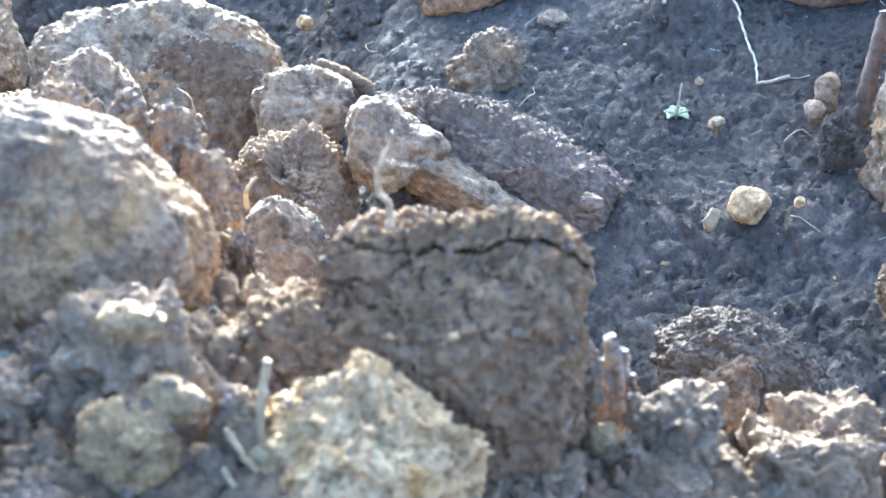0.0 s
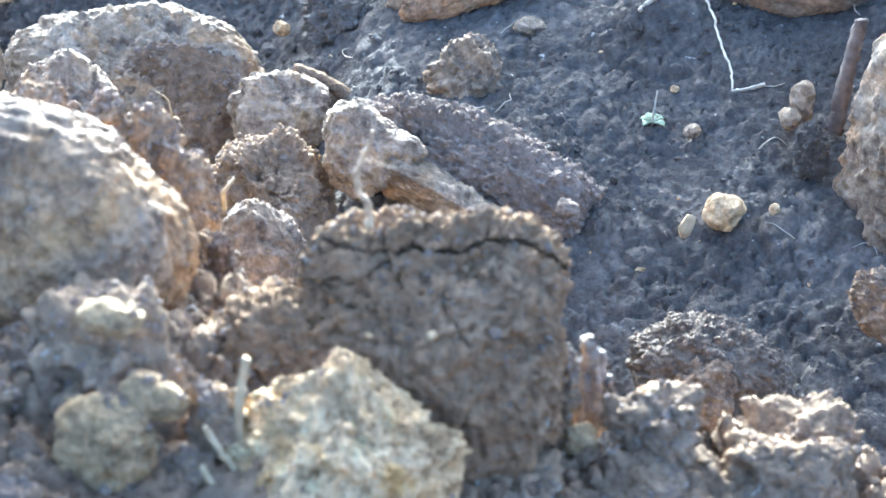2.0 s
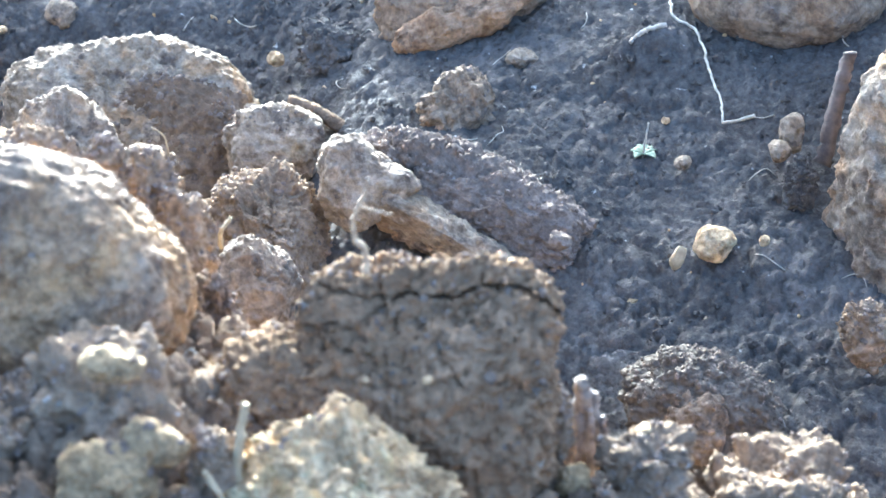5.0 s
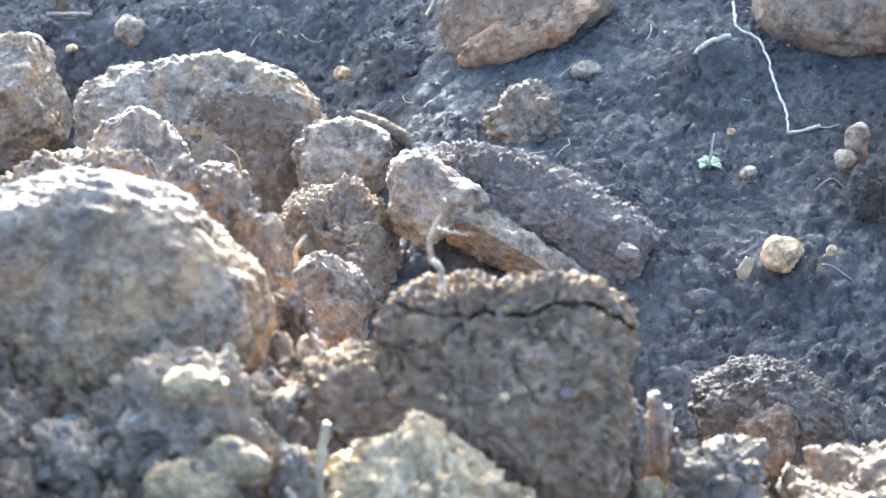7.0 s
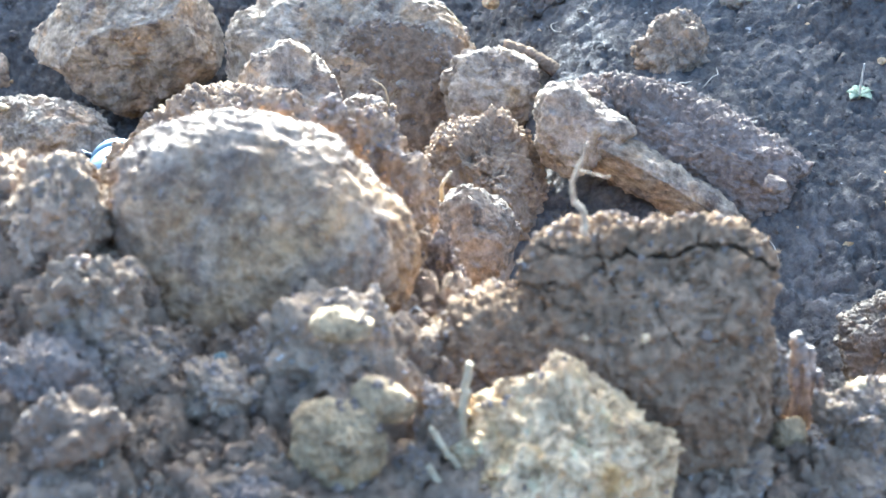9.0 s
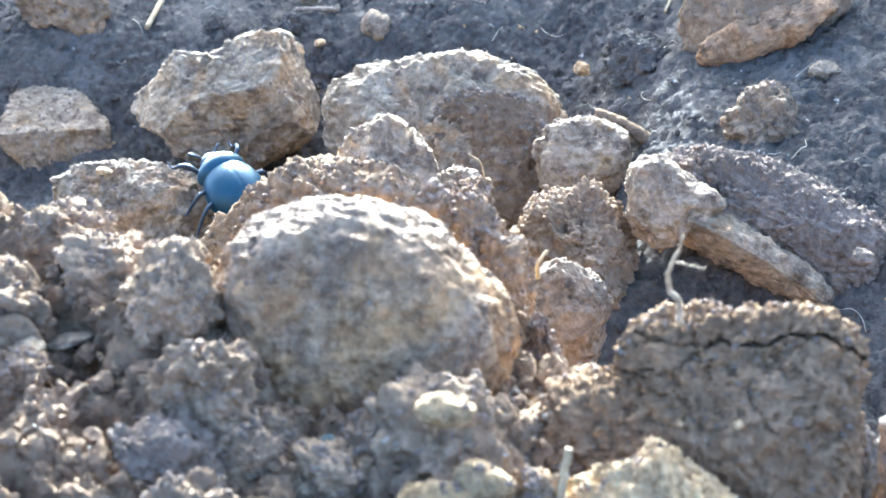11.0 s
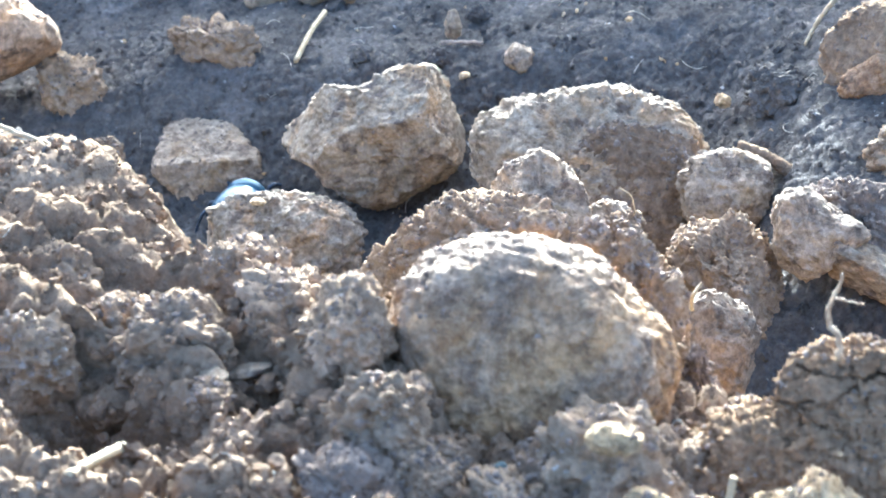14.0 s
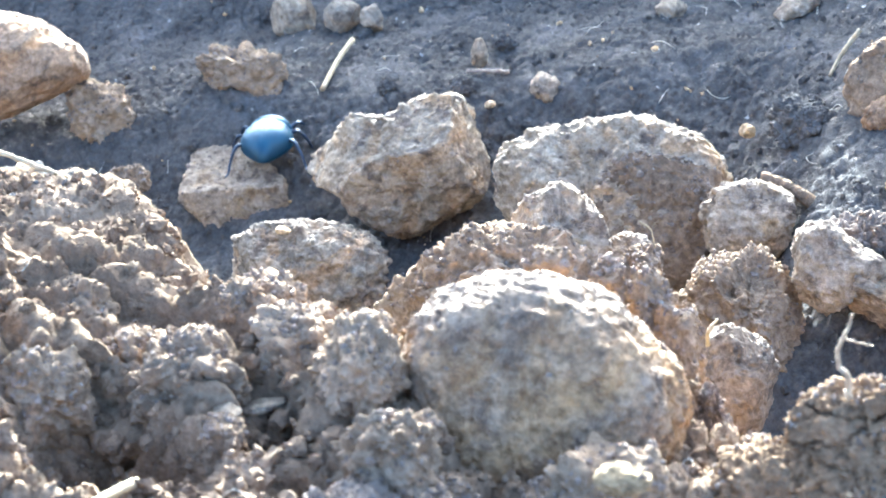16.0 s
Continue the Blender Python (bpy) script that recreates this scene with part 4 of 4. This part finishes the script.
flake("blue-grey flake of stone on dark soil", LITCRUST, (26, -14, -0.6), (3.2, 2.4, 2.4), (20, 30, 0), 131)
flake("dull teal flake among crumbs", BLUISH, (-29.3, -124.9, 41.2), (1.5, 0.9, 2.3), (0, 10, 20), 132)
flake("thin white flake lying on soil", OCHRE, (-57.6, -107.6, 43.2), (4.8, 3.2, 1.2), (-10, -6, 10), 133)
flake("dry pale scrap of husk on soil", STRAW, (42.4, -14, -4.0), (2.4, 1.6, 3.6), (0, 30, 10), 134)

# ---- beetle ----
beetle = tagged(new("beetle"), "shiny dark blue beetle walking over stones", "beetle")


def egg(size, seed, front=0.0, flat=0.35, level=5, ridge=0.0, rear=0.0):
    """A smooth domed shell, flattened below, narrower in front."""
    d, f = sphere_data(level)
    v = d.copy()
    v[:, 2] = np.where(v[:, 2] < 0, v[:, 2] * flat, v[:, 2])
    taper = 1 - front * smooth(v[:, 1], -0.2, 1.0)
    v[:, 0] *= taper * (1 - rear * smooth(-v[:, 1], 0.1, 1.0))
    v[:, 2] *= 1 - 0.35 * front * smooth(v[:, 1], 0.0, 1.0)
    v = v * (np.array(size) / 2)
    if ridge:
        v[:, 2] -= ridge * np.exp(-((v[:, 0] / 0.16) ** 2)) * (v[:, 2] > 0)
    return v, f


def shell(name, size, at, mat, label, front=0.0, flat=0.35, rot=(0, 0, 0), ridge=0.0, parent=None, rear=0.0):
    v, f = egg(size, 1, front, flat, 5, ridge, rear)
    return part(name, mesh_from(name, v, f, mat), parent or beetle, label, pose(at[0] * MM, at[1] * MM, at[2] * MM, *rot))


shell("elytra", (10.8, 13.4, 9.0), (0, -1.8, 3.4), SHELL, "domed blue wing cases with a fine seam", 0.04, 0.45, (4, 0, 0), 0.10, None, 0.35)
shell("pronotum", (9.2, 6.4, 7.6), (0, 3.7, 3.1), SHELL, "blue rounded neck shield", 0.30, 0.5, (-6, 0, 0))
head = shell("head", (4.8, 3.6, 3.2), (0, 6.6, 2.4), LEGS, "dark blue-black head", 0.35, 0.7, (-14, 0, 0))
shell("abdomen", (8.0, 11.0, 4.4), (0, -1.6, 2.6), LEGS, "dark underside", 0.1, 0.8)
for side in (-1, 1):
    v, f = rod(((side * 0.9, 1.0, 0.2), (side * 1.9, 2.0, 0.5), (side * 3.0, 2.8, 0.9)), 0.16, 0.22, 0.02, 5, 16, 6)
    part("antenna", mesh_from("antenna", v, f, LEGS), head)
LEG_PARTS = []
for side in (-1, 1):
    for n, (y, reach, back, knee) in enumerate(((4.0, 4.6, 4.2, 2.2), (0.8, 5.6, 0.6, 2.6), (-2.0, 5.2, -4.6, 2.8))):
        line = ((0, 0, 0), (side * reach * 0.55, back * 0.35, knee - 0.4), (side * reach * 0.85, back * 0.7, 0.4), (side * reach, back, -1.9), (side * (reach + 0.5), back * 1.35, -2.15))
        v, f = rod(line, 0.50, 0.14, 0.015, 50 + n, 28, 8)
        leg = part("leg", mesh_from("leg", v, f, LEGS), beetle, "", pose(side * 2.6 * MM, y * MM, 2.1 * MM))
        LEG_PARTS.append((leg, side, n, y))

# ---- loose crumbs ----
def crumb_set(name, label, centres, sizes, mat, seed, level=1, shade=False):
    """Many small lumps of soil in one mesh."""
    rng = np.random.default_rng(seed)
    d, f = sphere_data(level)
    n, m = len(centres), len(d)
    kinds = np.stack([d * (1 + 0.35 * fbm(d * 1.9 + k * 5.7, 2, k) + 0.16 * rng.normal(size=m))[:, None] * rng.uniform(0.55, 1.3, 3) for k in range(24)])
    ang = rng.uniform(0, 2 * np.pi, (n, 2))
    ca, sa, cb, sb = np.cos(ang[:, 0]), np.sin(ang[:, 0]), np.cos(ang[:, 1]), np.sin(ang[:, 1])
    o = np.zeros(n)
    r1 = np.stack([np.stack([ca, -sa, o], 1), np.stack([sa, ca, o], 1), np.stack([o, o, o + 1], 1)], 1)
    r2 = np.stack([np.stack([o + 1, o, o], 1), np.stack([o, cb, -sb], 1), np.stack([o, sb, cb], 1)], 1)
    v = kinds[rng.integers(0, 24, n)] * (sizes / 2)[:, None, None]
    v = np.einsum("nij,nmj->nmi", r1 @ r2, v) + centres[:, None, :]
    faces = (f[None] + (np.arange(n) * m)[:, None, None]).reshape(-1, 3)
    me = bpy.data.meshes.new(name)
    me.vertices.add(n * m)
    me.vertices.foreach_set("co", (v * MM).ravel())
    me.loops.add(faces.size)
    me.loops.foreach_set("vertex_index", faces.ravel())
    me.polygons.add(len(faces))
    me.polygons.foreach_set("loop_start", np.arange(0, faces.size, 3))
    me.polygons.foreach_set("loop_total", np.full(len(faces), 3))
    me.polygons.foreach_set("use_smooth", np.full(len(faces), shade))
    me.materials.append(mat)
    me.update(calc_edges=True)
    return tagged(new(name, me), label, "soil", kind="stuff")


def strewn(n, x0, x1, y0, y1, smin, smax, power, seed, patch=14.0, bare=-0.25):
    rng = np.random.default_rng(seed)
    x, y = rng.uniform(x0, x1, n), rng.uniform(y0, y1, n)
    p = np.stack([x, y, 0 * x], 1)
    keep = fbm(p / patch, 2, seed) > bare + rng.uniform(-0.3, 0.3, n)
    x, y = x[keep], y[keep]
    s = smin * (smax / smin) ** (rng.uniform(0, 1, len(x)) ** power)
    p = soil_points(x, y)
    p[:, 2] += s * 0.10
    return p, s


c, s = strewn(12000, -52, 55, -150, -72, 0.25, 1.5, 2.2, 201)
crumb_set("soil_crumbs", "fine dry crumbs strewn over near soil", c, s, TILTH, 301, 1)
c, s = strewn(4500, -100, -50, -150, -72, 0.30, 1.3, 2.2, 206)
crumb_set("soil_crumbs", "fine dry crumbs strewn over a soil mound", c, s, TILTH, 307, 1)
c, s = strewn(2200, -100, 55, -150, -72, 1.2, 3.0, 1.8, 202)
crumb_set("soil_crumbs", "coarse dry crumbs on near soil", c, s, TILTH, 302, 2)
c, s = strewn(11000, -190, 100, -75, 180, 0.4, 1.5, 2.6, 203)
crumb_set("soil_crumbs", "fine crumbs strewn over a bare slope", c, s, SOIL, 303, 1)
c, s = strewn(380, -190, 100, -70, 180, 1.5, 3.2, 2.4, 204, 14.0, 0.0)
crumb_set("soil_crumbs", "coarse crumbs strewn over a bare slope", c, s, SOIL, 304, 2)
c, s = strewn(500, -190, 100, -150, 180, 0.4, 1.5, 1.6, 205)
crumb_set("grit", "tiny pale grit on soil", c, s, CREAM, 305, 1)

# fine roots and fibres on the slope
rng = np.random.default_rng(909)
fv, ff, base = [], [], 0
for k in range(150):
    near_ridge = k % 3 == 0
    x, y = (rng.uniform(-95, 50), rng.uniform(-145, -90)) if near_ridge else (rng.uniform(-170, 80), rng.uniform(-20, 140))
    a, long = rng.uniform(0, 6.28), rng.uniform(1.5, 5.0) * (0.7 if near_ridge else 1.2)
    bend = rng.uniform(-1.2, 1.2)
    us = np.linspace(0, 1, 4)
    lx, ly = x + long * us * np.cos(a + bend * us), y + long * us * np.sin(a + bend * us)
    lp = soil_points(lx, ly)
    lp[:, 2] += 0.15 + rng.uniform(0, 1.0) * np.sin(us * 3.0)
    v, f = rod(lp, 0.12, 0.07, 0.02, k, 9, 4)
    fv.append(v)
    ff += [[i + base for i in q] for q in f]
    base += len(v)
tagged(new("root_fibres", mesh_from("root_fibres", np.concatenate(fv), ff, ROOT)), "fine pale root hairs strewn on soil", "fibres", kind="stuff")

# dirt lying on the stones' and clods' tops
rng = np.random.default_rng(77)
pts, szs, dark = [], [], []
SOILY = {"block": 14, "skirt": 14, "soil_crust": 14, "soil_mound": 14, "caked_body": 12, "coated_body": 10, "soil_cake": 14}
for ob in list(scene.objects):
    if ob.type != "MESH" or (ob.parent and ob.name.split(".")[0] not in SOILY):
        continue
    kind = ob.get("category")
    if not ob.parent and kind not in ("stone", "clod", "mound"):
        continue
    m = np.array(ob.parent.matrix_basis @ ob.matrix_basis if ob.parent else ob.matrix_basis)
    me = ob.data
    co = np.empty(len(me.vertices) * 3)
    me.vertices.foreach_get("co", co)
    no = np.empty(len(me.vertices) * 3)
    me.vertices.foreach_get("normal", no)
    co = co.reshape(-1, 3) @ m[:3, :3].T / MM + m[:3, 3] / MM
    no = no.reshape(-1, 3) @ m[:3, :3].T
    big = np.ptp(co, axis=0).max()
    if big < 4:
        continue
    per_mm, steep, bare = (SOILY.get(ob.name.split(".")[0], 14), 0.45, -0.25) if kind != "stone" else (3, 0.6, 0.12)
    pick = np.nonzero((no[:, 2] > steep * np.linalg.norm(no, axis=1)) & (fbm(co / 5.0, 2, 91) > bare))[0]
    if len(pick):
        pick = rng.choice(pick, min(len(pick), int(per_mm * big)), replace=False)
        dark.append(np.full(len(pick), ob.data.materials[0].name.startswith("soil") and kind == "clod"))
        pts.append(co[pick])
        coarse = ob.name.split(".")[0] in ("soil_crust", "soil_mound", "soil_cake")
        szs.append(0.28 + (0.9 if coarse else 0.7) * rng.uniform(0, 1.0, len(pick)) ** 2.5)
pts, szs, dark = np.concatenate(pts), np.concatenate(szs), np.concatenate(dark)
crumb_set("soil_crumbs", "dry crumbs lying on stones and clods", pts[~dark], szs[~dark], LITCRUST, 306, 1)
crumb_set("soil_crumbs", "dark crumbs lying on soil clods", pts[dark], szs[dark], SOIL, 308, 1)
# ---- motions ----
def motions():
    """The beetle stays behind the near stones, climbs out, crosses a low stone, sinks behind it and mounts the slab."""
    # seconds, place in millimetres, heading (degrees to the left of +y), pitch
    path = (
        (0.0, -70.0, 17.0, -24.0, 40, 0),
        (8.6, -70.0, 17.0, -24.0, 40, 0),
        (9.0, -77.6, 23.1, -14.9, 5, 15),
        (9.2, -76.7, 23.1, -11.7, 5, 15),
        (9.3, -76.6, 23.1, -11.1, 5, 15),
        (9.4, -76.7, 23.1, -12.4, 5, 15),
        (9.5, -76.4, 23.6, -12.7, 5, 15),
        (9.6, -76.6, 24.3, -12.3, 8, 18),
        (9.7, -76.2, 25.4, -11.5, 10, 20),
        (11.8, -84.0, 37.5, -10.6, 52, 36),
        (12.0, -88.0, 37.4, -8.7, 55, 36),
        (12.2, -90.3, 38.2, -6.4, 75, 12),
        (12.4, -94.2, 42.0, -5.9, 85, -5),
        (12.6, -102.6, 51.5, -11.3, 62, -15),
        (12.8, -102.6, 56.9, -15.8, 55, -28),
        (13.0, -105.2, 60.4, -19.0, 40, -30),
        (13.4, -109.2, 63.3, -24.2, 20, -10),
        (13.8, -110.5, 65.0, -25.5, -5, 0),
        (14.0, -112.1, 66.1, -23.0, -10, 15),
        (14.2, -113.0, 67.7, -21.3, -10, 25),
        (14.4, -111.8, 69.1, -19.8, 0, 30),
        (14.6, -111.3, 69.6, -18.8, 5, 35),
        (14.8, -112.1, 70.8, -17.5, 5, 35),
        (15.0, -113.1, 71.1, -16.7, 5, 38),
        (15.2, -112.0, 71.5, -15.7, 5, 34),
        (15.4, -113.1, 73.1, -15.1, 8, 20),
        (15.6, -114.7, 76.9, -13.2, 10, 8),
        (15.8, -114.2, 81.0, -11.3, 8, 4),
        (16.0, -114.2, 83.0, -10.4, 6, 4),
    )
    walk(beetle, [(t, pose(x * MM, y * MM, z * MM) @ pose(0, 0, 0, 0, 0, az) @ pose(0, 0, 0, tilt)) for t, x, y, z, az, tilt in path])
    for leg, side, n, y in LEG_PARTS:
        rows = [(0.0, 0.0), (8.6, 0.0)]
        for k in range(50):
            t = 8.75 + 0.15 * k
            if t < 16:
                rows.append((round(t, 2), 16.0 * math.sin(k * 1.57 + (math.pi if (n + (side > 0)) % 2 else 0))))
        rows.append((16.0, 0.0))
        walk(leg, [(t, pose(side * 2.6 * MM, y * MM, 2.1 * MM, 0, 0, a)) for t, a in rows])


motions()
